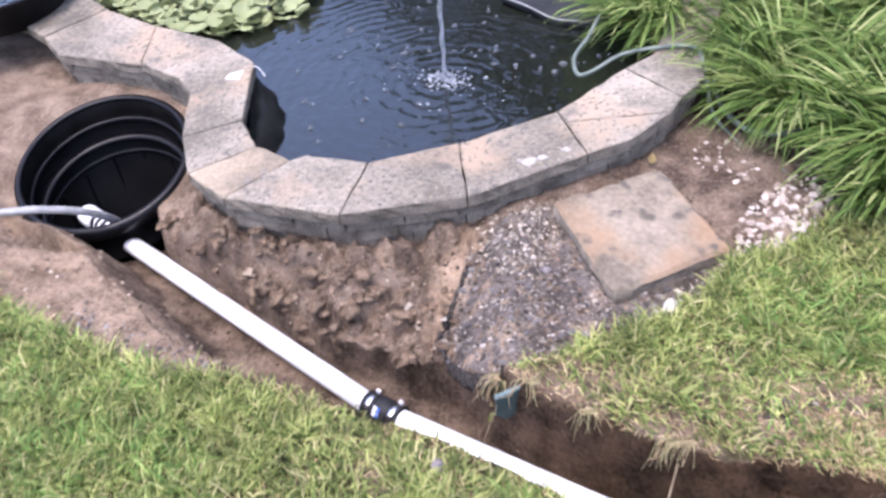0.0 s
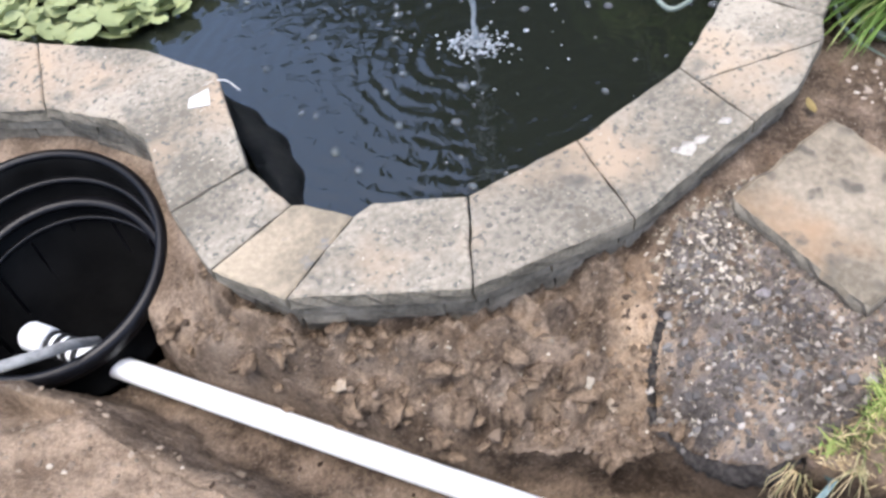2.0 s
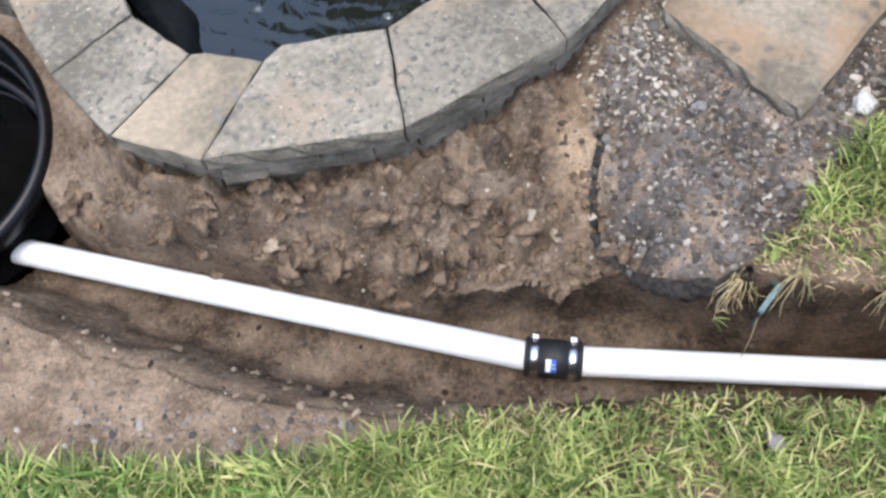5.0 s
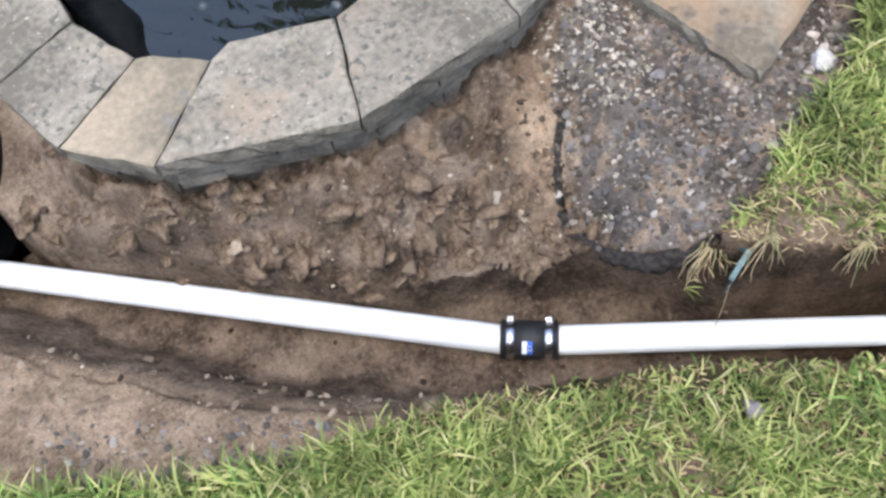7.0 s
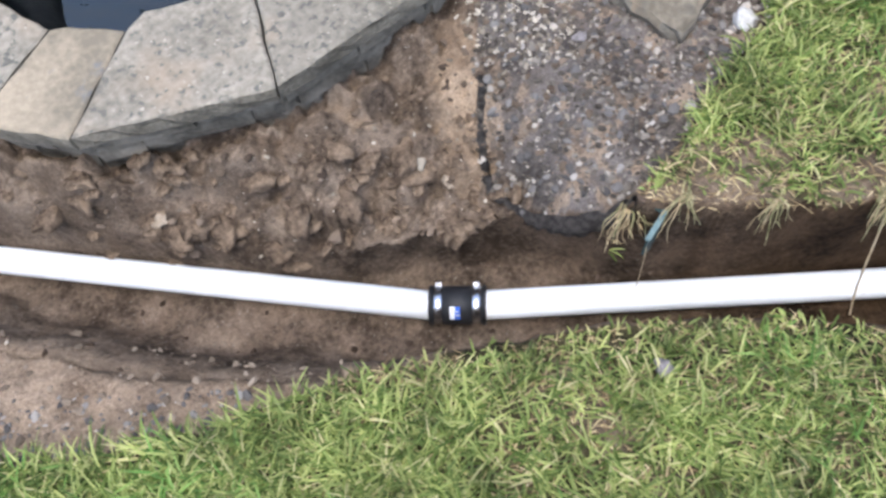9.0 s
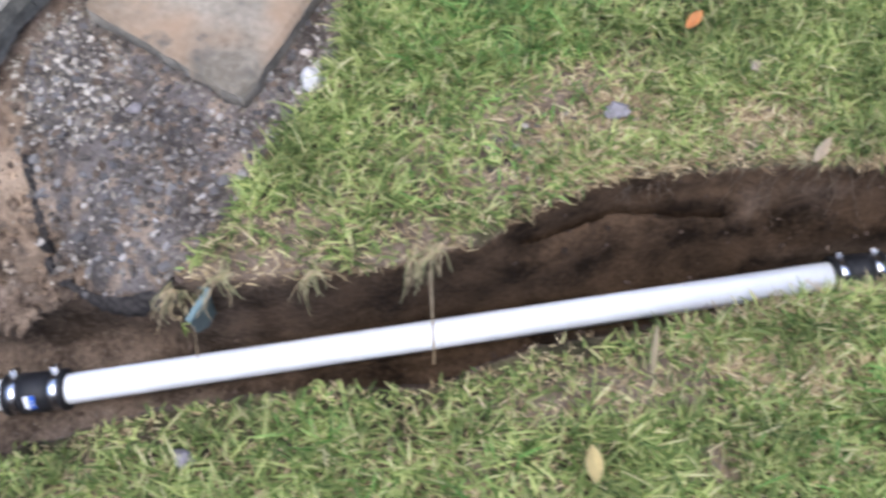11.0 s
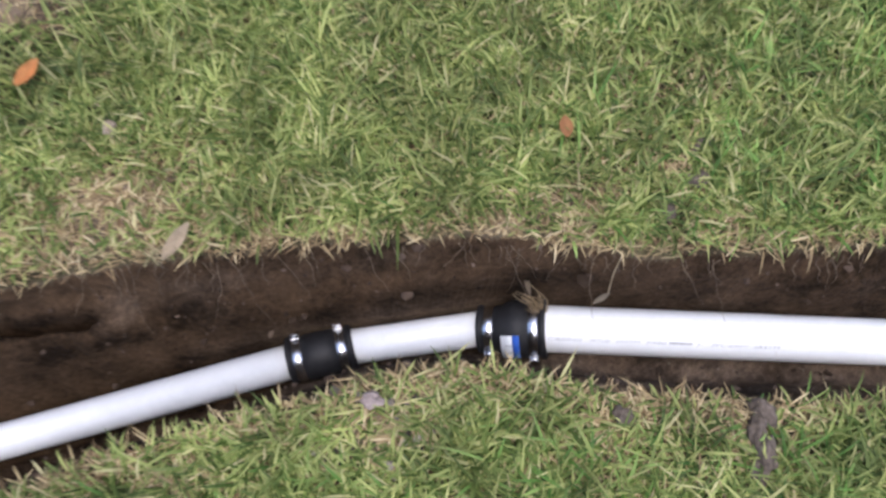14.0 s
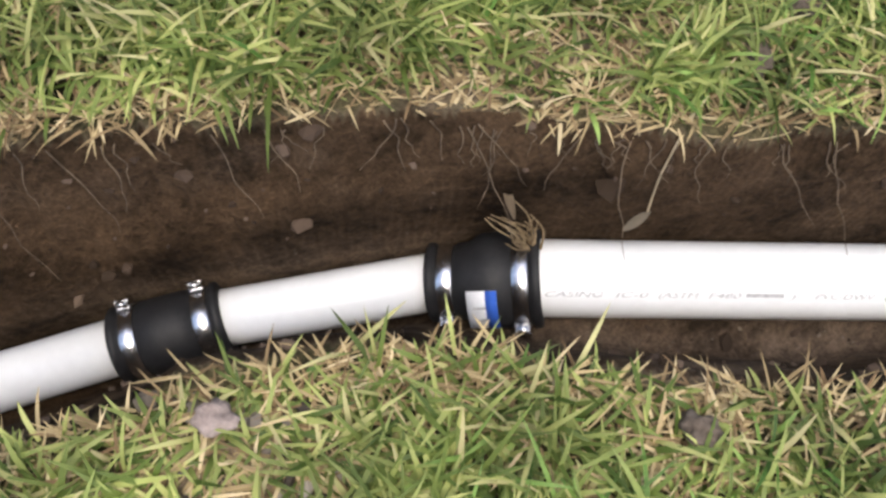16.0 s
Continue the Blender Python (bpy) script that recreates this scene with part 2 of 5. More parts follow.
def ground_height(X, Y):
    """Height of the ground and the lawn mask."""
    X, Y = np.asarray(X, float), np.asarray(Y, float)
    wob = 0.02 + 0.022 * smooth(0.02, -0.08, X) * smooth(1.05, 1.15, Y) * smooth(-0.80, -0.65, X)
    Xw = X + wob * fractal(X, Y, 9, 50, 3) + 0.009 * fractal(X, Y, 30, 52, 1)
    Yw = Y + wob * fractal(X, Y, 9, 60, 3) + 0.009 * fractal(X, Y, 30, 62, 1)
    lawn = inside(Xw, Yw, LAWN_NEAR) | inside(Xw, Yw, LAWN_FAR)
    dn, df, dw = dist_line(Xw, Yw, NEAR_EDGE), dist_line(Xw, Yw, FAR_EDGE), dist_line(X, Y, COPE_OUT)
    trench = inside(Xw, Yw, NEAR_EDGE + FAR_EDGE[::-1])
    z = 0.012 * fractal(X, Y, 3, 1)
    sag = 0.050 * smooth(-0.45, -0.2, X) * smooth(0.75, 0.4, X)
    z = z - sag * smooth(0.13, 0.0, dn)
    # pond-side bank: from the foot of the wall down to the lip
    s = df / (df + dw + 1e-6)
    right = smooth(-0.16, 0.04, X)
    s = np.clip(s + 0.22 * fractal(X, Y, 8, 70) * s * (1 - s) * 4 * (1 - right), 0, 1)
    rag = np.clip(s + 0.30 * fractal(X, Y, 11, 71) * (1 - right), 0, 1)
    steep = -0.012 - 0.055 * smooth(1.0, 0.40, s) - 0.060 * smooth(0.46, 0.16, rag)
    gentle = -0.050 + 0.075 * s**0.7
    # crumbling ledges
    q = steep / 0.046 + 1.1 * fractal(X, Y, 7, 72) + 0.5 * fractal(X, Y, 24, 73)
    ledge = 0.046 * (np.floor(q) + smooth(0.66, 0.96, q - np.floor(q)) - 1.1 * fractal(X, Y, 7, 72))
    steep = steep * 0.15 + ledge * 0.85
    bank = steep * (1 - right) + gentle * right
    side = ~lawn & ~trench & (Y > 1.0) & (X > -1.0) & (df < dn)
    z = np.where(side, bank + (0.065 * fractal(X, Y, 12, 5) + 0.15 * (0.17 - np.abs(fractal(X + 0.06 * fractal(X, Y, 9, 16), Y, 15, 15, 4)))) * (1 - 0.7 * right) + (0.022 * fractal(X, Y, 38, 601, 2) + 0.014 * fractal(X, Y, 80, 611, 2)) * (1 - 0.75 * right), z)
    lip_far = -0.127 + 0.077 * right + 0.05 * smooth(0.04, 0.07, X) + (0.07 * fractal(X, Y, 10, 801) + 0.03 * fractal(X, Y, 30, 805, 2)) * (1 - right)
    z = np.where(side, lip_far + (z - lip_far) * smooth(0.0, 0.022, df), z)
    # clay round the back of the tub
    left = ~lawn & ~trench & (X <= -1.0)
    z = np.where(left, 0.0 + 0.04 * fractal(X, Y, 8, 9), z)
    # ground under the slab follows it
    a, b, c = (Vector(p) for p in (SLAB[0], SLAB[1], SLAB[3]))
    n = (b - a).cross(c - a)
    plane = a.z - (n.x * (X - a.x) + n.y * (Y - a.y)) / n.z - 0.036
    near = smooth(0.30, 0.17, np.hypot(X - 0.326, Y - 1.46)) * side
    z = z * (1 - near) + plane * near
    # low shelf of trodden soil beside the near lawn
    shelf = ~lawn & ~trench & ~side & (Y < 1.66) & (X < -0.3) & (dn < df)
    dl = dist_line(X, Y, LAWN_NEAR[2:8])
    z = np.where(shelf, -0.015 - 0.045 * smooth(0.0, 0.22, dl) + 0.022 * fractal(X, Y, 16, 12) + 0.010 * fractal(X, Y, 55, 14, 3), z)
    # trench
    wn_, wf = 0.045 + 0.080 * smooth(-0.25, -0.50, X), 0.018 + 0.067 * smooth(-0.05, 0.08, X)
    floor = -0.245 + 0.028 * smooth(0.3, 0.7, X) + 0.018 * smooth(0.7, 0.95, X) + 0.030 * smooth(0.7, 0.9, X) * smooth(1.2, 1.05, X) * (df < dn) + 0.030 * smooth(0.9, 1.25, X) + 0.012 * fractal(X, Y, 20, 20) + 0.007 * fractal(X, Y, 60, 26, 2)
    even = smooth(0.80, 0.95, X)
    f = np.minimum(smooth(0, 1, dn / wn_), smooth(0, 1, df / wf) * (1 - even) + np.clip(df / 0.10, 0, 1) ** 0.85 * even)
    # above the crack the cut face has a narrow ledge
    shelf_w = smooth(0.42, 0.48, X) * smooth(0.86, 0.79, X)
    ledge_f = 0.20 * smooth(0, 0.014, df) + 0.12 * smooth(0.014, 0.05, df) + 0.68 * smooth(0.045, 0.095, df)
    f = f * (1 - shelf_w) + np.minimum(smooth(0, 1, dn / wn_), ledge_f) * shelf_w
    lip = np.where(df < dn, lip_far, np.where(X < -0.45, -0.07, -sag))
    rough = (0.050 * fractal(X, Y, 22, 30) + 0.034 * fractal(X, Y, 55, 33, 2)) * (1 - np.abs(2 * f - 1))
    z = np.where(trench, lip + (floor - lip) * f + rough, z)
    # crack along the far wall of the trench
    z = z - 0.10 * np.exp(-((df - 0.010 - 0.026 * np.clip((X - 0.49) / 0.26, 0, 1) - 0.008 * fractal(X, X * 0, 9, 35) - 0.006 * fractal(X, X * 0, 40, 36)) / (0.0045 + 0.004 * fractal(X, X * 0, 12, 37))) ** 2) * smooth(0.46, 0.49, X) * smooth(0.79, 0.76, X) * (trench & (df < dn))
    # soil packed round the tub, level with its rim
    dt = np.hypot(X - TUB_C.x, Y - TUB_C.y)
    rim = TUB_C.z - (TUB_N.x * (X - TUB_C.x) + TUB_N.y * (Y - TUB_C.y)) / TUB_N.z
    near = smooth(0.42, 0.27, dt) * (side | left)
    z = z * (1 - near) + (rim - 0.004 + (0.05 * fractal(X, Y, 14, 701) + 0.02 * fractal(X, Y, 45, 705, 2)) * smooth(0.275, 0.32, dt)) * near
    # bed of the pipes
    dp = dist_line(X, Y, [A0[:2], A1[:2], B1[:2], C1[:2], D1[:2]])
    bed = -0.239 + 0.058 * smooth(1.0, 1.2, X)
    z = np.minimum(z, np.where(lawn, 9, bed + np.maximum(0, dp - 0.03) * 14 + 0.01 * fractal(X, Y, 25, 31)))
    # hollows for the pond and the tub
    z = np.where(inside(X, Y, POND_IN), -0.45, z)
    tub = np.hypot((X - TUB_C.x) / 0.250, (Y - TUB_C.y) / 0.240) < 1
    z = np.where(tub, -0.47, z)
    return z, lawn, trench


def array_mesh(name, verts, faces, mat, smooth_=True):
    """A mesh from numpy arrays; faces all of one size."""
    me = bpy.data.meshes.new(name)
    k = faces.shape[1]
    me.vertices.add(len(verts))
    me.vertices.foreach_set("co", verts.astype(np.float32).ravel())
    me.loops.add(faces.size)
    me.loops.foreach_set("vertex_index", faces.astype(np.int32).ravel())
    me.polygons.add(len(faces))
    me.polygons.foreach_set("loop_start", np.arange(0, faces.size, k, dtype=np.int32))
    me.polygons.foreach_set("use_smooth", np.full(len(faces), smooth_))
    me.materials.append(mat)
    me.update(calc_edges=True)
    return me


def part(name, bm, mat, parent=None, label="", shade=True):
    me = bpy.data.meshes.new(name)
    bmesh.ops.recalc_face_normals(bm, faces=bm.faces)
    bm.to_mesh(me)
    bm.free()
    me.materials.append(mat)
    if shade:
        me.polygons.foreach_set("use_smooth", [True] * len(me.polygons))
    ob = new(name, me)
    ob.parent = parent
    if label:
        ob["label"] = label
    return ob


def empty(name, at=(0, 0, 0)):
    ob = new(name)
    ob.location = at
    ob.empty_display_size = 0.05
    return ob


def frame_of(axis):
    a = Vector(axis).normalized()
    u = a.orthogonal().normalized()
    return u, a.cross(u), a


def lathe(profile, origin, axis, seg=48, closed=False):
    """Profile of (radius, height) turned about an axis."""
    bm = bmesh.new()
    u, v, a = frame_of(axis)
    o = Vector(origin)
    rings = []
    for r, h in profile:
        rings.append([bm.verts.new(o + a * h + (u * math.cos(k * math.tau / seg) + v * math.sin(k * math.tau / seg)) * r) for k in range(seg)])
    pairs = list(zip(rings, rings[1:])) + ([(rings[-1], rings[0])] if closed else [])
    for p, q in pairs:
        for k in range(seg):
            bm.faces.new((p[k], p[(k + 1) % seg], q[(k + 1) % seg], q[k]))
    return bm


def tube(points, radius, seg=10, taper=None):
    """A round tube through points, capped."""
    pts = [Vector(p) for p in points]
    bm = bmesh.new()
    rings = []
    u = None
    for i, p in enumerate(pts):
        d = (pts[min(i + 1, len(pts) - 1)] - pts[max(i - 1, 0)]).normalized()
        u = d.orthogonal().normalized() if u is None else (u - d * u.dot(d)).normalized()
        v = d.cross(u)
        r = radius if taper is None else taper[i]
        rings.append([bm.verts.new(p + (u * math.cos(k * math.tau / seg) + v * math.sin(k * math.tau / seg)) * r) for k in range(seg)])
    for p, q in zip(rings, rings[1:]):
        for k in range(seg):
            bm.faces.new((p[k], p[(k + 1) % seg], q[(k + 1) % seg], q[k]))
    bm.faces.new(rings[0][::-1])
    bm.faces.new(rings[-1])
    return bm


def spline(points, n=8):
    """Catmull-Rom through points."""
    p = [Vector(q) for q in points]
    p = [2 * p[0] - p[1], *p, 2 * p[-1] - p[-2]]
    out = []
    for a, b, c, d in zip(p, p[1:], p[2:], p[3:]):
        for k in range(n):
            t = k / n
            out.append(0.5 * (2 * b + (c - a) * t + (2 * a - 5 * b + 4 * c - d) * t * t + (3 * b - a - 3 * c + d) * t**3))
    return out + [p[-2]]


# ---- ground ----
def axis_steps(a, b, c, d, fine, wide):
    """Fine steps from b to c, wide ones outside."""
    return np.concatenate([np.arange(a, b, wide), np.arange(b, c, fine), np.arange(c, d, wide)])


GX, GY = axis_steps(-2.1, -1.2, 1.62, 2.1, 0.0045, 0.012), axis_steps(-0.6, 0.02, 1.72, 3.6, 0.0045, 0.014)
XX, YY = np.meshgrid(GX, GY)
ZZ, LAWN, trench_mask = ground_height(XX, YY)


def reach(a, fn, k):
    """Least or greatest of the neighbours up to k cells away."""
    for _ in range(k):
        p = np.pad(a, 1, mode="edge")
        a = fn.reduce([p[1:-1, 1:-1], p[:-2, 1:-1], p[2:, 1:-1], p[1:-1, :-2], p[1:-1, 2:]])
    return a


# crumbled edges: steep steps of the dug walls are rounded a little
CUT = (ZZ - reach(ZZ, np.minimum, 3) > 0.035) & ~inside(XX, YY, COPE_OUT + [(0.6, 3.6), (-1.75, 3.6)]) & (np.hypot(XX - TUB_C.x, YY - TUB_C.y) > 0.33)
blurred = ZZ
for _ in range(2):
    p = np.pad(blurred, 1, mode="edge")
    p = (p[:-2] + 2 * p[1:-1] + p[2:]) / 4
    blurred = (p[:, :-2] + 2 * p[:, 1:-1] + p[:, 2:]) / 4
ZZ = np.where(reach(CUT, np.maximum, 3) & ~((XX > 0.42) & (XX < 0.80)), blurred, ZZ)
CUT = CUT & (XX > -0.12)
nx, ny = len(GX), len(GY)
edge = np.minimum.reduce([XX - GX[0], GX[-1] - XX, YY - GY[0], GY[-1] - YY])
idx = np.arange(nx * ny).reshape(ny, nx)
quads = np.stack([idx[:-1, :-1], idx[:-1, 1:], idx[1:, 1:], idx[1:, :-1]], -1).reshape(-1, 4)
# the dug bank hangs over a little, hollowed out below its lip
to_lip = dist_line(XX, YY, FAR_EDGE[2:12])
on_bank = smooth(-0.93, -0.80, XX) * smooth(0.06, -0.05, XX)
push = np.where(trench_mask, -0.024 * smooth(0.0, 0.010, to_lip) * smooth(0.050, 0.022, to_lip), 0.008 * smooth(0.05, 0.0, to_lip)) * np.clip(0.9 + 2.4 * fractal(XX, YY, 8, 501), 0, 2) * on_bank
verts = np.stack([XX - 0.57 * push, YY - 0.82 * push, ZZ], -1).reshape(-1, 3)
# the sheet goes on outwards in rings to the horizon
ring = np.concatenate([idx[0, :-1], idx[:-1, -1], idx[-1, :0:-1], idx[:0:-1, 0]])
base = verts[ring]
for far in (4, 20, 300, 3000):
    c = np.array([0.0, 1.5, 0])
    nxt = c + (base - c) / np.abs((base - c)[:, :2] / np.array([2.1, 2.1])).max(1, keepdims=True) * far / 2.1
    nxt[:, 2] = 0
    start = len(verts)
    verts = np.concatenate([verts, nxt])
    k = np.arange(len(ring))
    new_ids = start + k
    quads = np.concatenate([quads, np.stack([ring, new_ids, np.roll(new_ids, -1), np.roll(ring, -1)], -1)])
    ring, base = new_ids, nxt


DEAD = [(0.63, 0.96, 0.20, 0.09, 1.0), (0.50, 0.93, 0.16, 0.05, 0.8), (0.20, 1.06, 0.14, 0.05, 0.8), (0.88, 0.77, 0.12, 0.06, 1.0), (0.45, 0.58, 0.25, 0.06, 0.8), (0.62, 0.47, 0.2, 0.07, 0.7), (0.93, 0.36, 0.07, 0.05, 0.7), (0.60, 0.95, 0.12, 0.06, 1.0), (0.80, 0.98, 0.10, 0.05, 0.5),
        (1.25, 0.42, 0.12, 0.03, 0.8), (1.16, 0.20, 0.05, 0.03, 0.6), (0.95, 1.08, 0.16, 0.06, 0.85), (0.72, 0.98, 0.10, 0.06, 0.9), (-0.05, 0.82, 0.2, 0.06, 0.4), (0.15, 0.62, 0.25, 0.10, 0.5), (1.24, 0.08, 0.05, 0.06, 0.7), (1.40, 0.33, 0.05, 0.05, 0.6), (0.13, 1.03, 0.13, 0.045, 0.95), (0.33, 0.93, 0.10, 0.05, 0.9), (0.46, 1.08, 0.15, 0.09, 0.5)]


def deadness(x, y):
    d = np.clip(3.2 * fractal(x, y, 6, 90) - 0.15, 0, 1) * 0.75 + np.clip(2.5 * fractal(x, y, 22, 95) - 0.2, 0, 1) * 0.6
    for cx, cy, rx, ry, k in DEAD:
        c, s_ = 0.88, -0.47
        u, w = (x - cx) * c + (y - cy) * s_, -(x - cx) * s_ + (y - cy) * c
        d = np.maximum(d, 1.25 * k * np.exp(-((u / rx) ** 2 + (w / ry) ** 2)))
    return np.clip(d, 0, 1)


def ground_material():
    m = material("ground_soil", (0.050, 0.0365, 0.0255), (0.192, 0.145, 0.104), 12, 0.96, 1.0, spots=((0.23, 0.20, 0.16), 150, 0.665, 0.04), fine=9.0, spec=0.08)
    nt = m.node_tree
    b = nt.nodes["Principled BSDF"]
    ramp = nt.nodes["Color Ramp"]
    col = b.inputs["Base Color"].links[0].from_socket
    for attr, dark, light in (("crevice_shade", (0.026, 0.0175, 0.011), (0.095, 0.064, 0.040)), ("grey", (0.050, 0.043, 0.037), (0.145, 0.127, 0.113)), ("clay", (0.11, 0.080, 0.055), (0.255, 0.195, 0.140)), ("damp_shade", (0.0125, 0.0078, 0.0043), (0.070, 0.0440, 0.0245)), ("sand", (0.17, 0.120, 0.078), (0.36, 0.265, 0.175)), ("turf", (0.019, 0.018, 0.009), (0.085, 0.072, 0.036)), ("meadow", (0.045, 0.065, 0.020), (0.150, 0.180, 0.060))):
        at = nt.nodes.new("ShaderNodeAttribute")
        at.attribute_name = attr
        r2 = nt.nodes.new("ShaderNodeValToRGB")
        e = r2.color_ramp.elements
        e[0].position, e[1].position, e[0].color, e[1].color = 0.35, 0.65, (*dark, 1), (*light, 1)
        src = ramp.inputs[0].links[0].from_socket
        nt.links.new(src, r2.inputs[0])
        mx = nt.nodes.new("ShaderNodeMix")
        mx.data_type = "RGBA"
        nt.links.new(at.outputs["Fac"], mx.inputs[0])
        nt.links.new(col, mx.inputs[6])
        nt.links.new(r2.outputs[0], mx.inputs[7])
        col = mx.outputs[2]
    # crumb-sized grain in tone and relief
    co, nz, mr, hsv, bp = (nt.nodes.new("ShaderNode" + k) for k in ("TexCoord", "TexNoise", "MapRange", "HueSaturation", "Bump"))
    nz.inputs["Scale"].default_value, nz.inputs["Detail"].default_value, nz.inputs["Roughness"].default_value = 330, 5, 0.65
    mr.inputs[1].default_value, mr.inputs[2].default_value, mr.inputs[3].default_value, mr.inputs[4].default_value = 0.30, 0.70, 0.60, 1.42
    bp.inputs["Strength"].default_value, bp.inputs["Distance"].default_value = 0.8, 0.003
    for a, c in ((co.outputs["Object"], nz.inputs["Vector"]), (nz.outputs["Fac"], mr.inputs[0]), (mr.outputs[0], hsv.inputs["Value"]), (col, hsv.inputs["Color"]), (hsv.outputs[0], b.inputs["Base Color"]),
                 (nz.outputs["Fac"], bp.inputs["Height"]), (nt.nodes["Bump"].outputs[0], bp.inputs["Normal"]), (bp.outputs[0], b.inputs["Normal"])):
        nt.links.new(a, c)
    return m


SHELF = [(-1.5, 1.78), (-1.1, 1.2), (-0.64, 1.0), (-0.38, 1.0), (-0.55, 1.16), (-0.95, 1.46), (-1.12, 1.66)]
GREY = [(0.05, 1.53), (-0.083, 1.36), (-0.12, 1.25), (-0.09, 1.185), (0.0, 1.09), (0.12, 1.117), (0.28, 1.187), (0.44, 1.254), (0.5, 1.4), (0.3, 1.6)]
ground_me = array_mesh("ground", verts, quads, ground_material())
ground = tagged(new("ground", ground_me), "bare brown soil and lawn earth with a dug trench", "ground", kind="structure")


def paint(name, values):
    full = np.zeros(len(verts), np.float32)
    full[: nx * ny] = values.ravel()
    if name in ("turf", "meadow"):
        full[nx * ny:] = 1
    ground_me.attributes.new(name, "FLOAT", "POINT").data.foreach_set("value", full)


blot = fractal(XX, YY, 10, 77)
grey_in = inside(XX + 0.04 * blot, YY + 0.04 * blot, GREY)
blot2, blot3 = fractal(XX, YY, 16, 170), fractal(XX + 0.05 * blot, YY, 34, 180)
# random dark blotches paint the shade of crevices into the bare soil
paint("crevice_shade", np.clip(1.5 * blot2 + 1.5 * blot3 + 0.06, 0, 1) * ~LAWN * np.where((trench_mask | inside(XX, YY, SHELF)) & (XX < -0.2), 0.4, 1.0))
paint("grey", np.where(grey_in & ~trench_mask, np.clip(0.8 + blot, 0, 1), 0) * smooth(-0.11, -0.07, ZZ) * ~CUT)
paint("clay", np.clip(0.95 * inside(XX + 0.10 * blot, YY + 0.10 * blot2, SHELF) * (0.85 + blot3) + smooth(-0.5, -1.0, XX) * 0.8 + 0.95 * smooth(0.09, 0.03, np.hypot((XX + 0.085) * 1.6, (YY - 1.39) * 0.7)) + 1.5 * smooth(0.06, 0.16, blot3 - 0.3 * blot2) * (YY < 1.5), 0, 1) * ~LAWN * smooth(-0.20, -0.10, ZZ) * (~trench_mask | (XX < -0.35)) * ~CUT)
to_sand = dist_line(XX, YY, [(-0.045, 1.465), (-0.080, 1.38), (-0.125, 1.30)])
paint("sand", 0.9 * smooth(0.050, 0.018, to_sand + 0.05 * blot + 0.03 * blot3) * ~trench_mask + 0.38 * inside(XX + 0.10 * blot, YY + 0.10 * blot2, SHELF) * ~LAWN * np.clip(0.9 + 2 * blot3, 0, 1) * smooth(-0.13, -0.08, ZZ) + 0.22 * smooth(0.5, 1.0, deadness(XX, YY) + 0.4 * blot3) * LAWN)
# trench soil darker for damp and for painted-in depth shade; less on right floor
paint("damp_shade", np.where(trench_mask | CUT, np.clip(smooth(-0.25, 0.32, XX) * 0.98 + 0.12 + blot * 0.6 - 0.55 * smooth(-0.12, -0.17, ZZ) * smooth(0.75, 0.95, XX) - (0.20 + 1.1 * fractal(0.7 * XX - 0.7 * YY, ZZ * 3, 9, 640)) * smooth(-0.105, -0.07, ZZ + 0.05 * blot2) * smooth(-0.012, -0.035, ZZ + 0.05 * blot) * smooth(0.5, 1.0, XX), 0, 1), 0))
thatch = deadness(XX, YY) * LAWN
paint("turf", LAWN * ~CUT * (1 - 0.9 * smooth(0.35, 0.85, thatch + 0.5 * blot3)))
rim_fade = smooth(0.25, 0.05, edge + 0.2 * blot)
paint("meadow", np.clip(rim_fade + LAWN * smooth(0.5, 0.75, dist_line(XX, YY, NEAR_EDGE)) * inside(XX, YY, LAWN_NEAR) + (inside(XX, YY, LAWN_FAR) & (YY > 1.75)), 0, 1))

# ---- pond: liner, water, coping, wall ----
liner_bm = bmesh.new()
ring_a, ring_b = [], []
for i, (x, y) in enumerate(POND_IN):
    c = Vector((-0.45, 2.55, 0))
    p = Vector((x, y, 0))
    d = (p - c).normalized()
    ring_a.append(liner_bm.verts.new((*(p + d * 0.03)[:2], cope_z(x, y) - 0.05)))
    ring_b.append(liner_bm.verts.new((*(p - d * 0.05)[:2], -0.42)))
for k in range(len(ring_a)):
    j = (k + 1) % len(ring_a)
    liner_bm.faces.new((ring_a[k], ring_a[j], ring_b[j], ring_b[k]))
liner_bm.faces.new(ring_b)
tagged(part("pond_liner", liner_bm, M_liner), "black rubber pond liner under the stone edge", "pond liner", kind="structure")


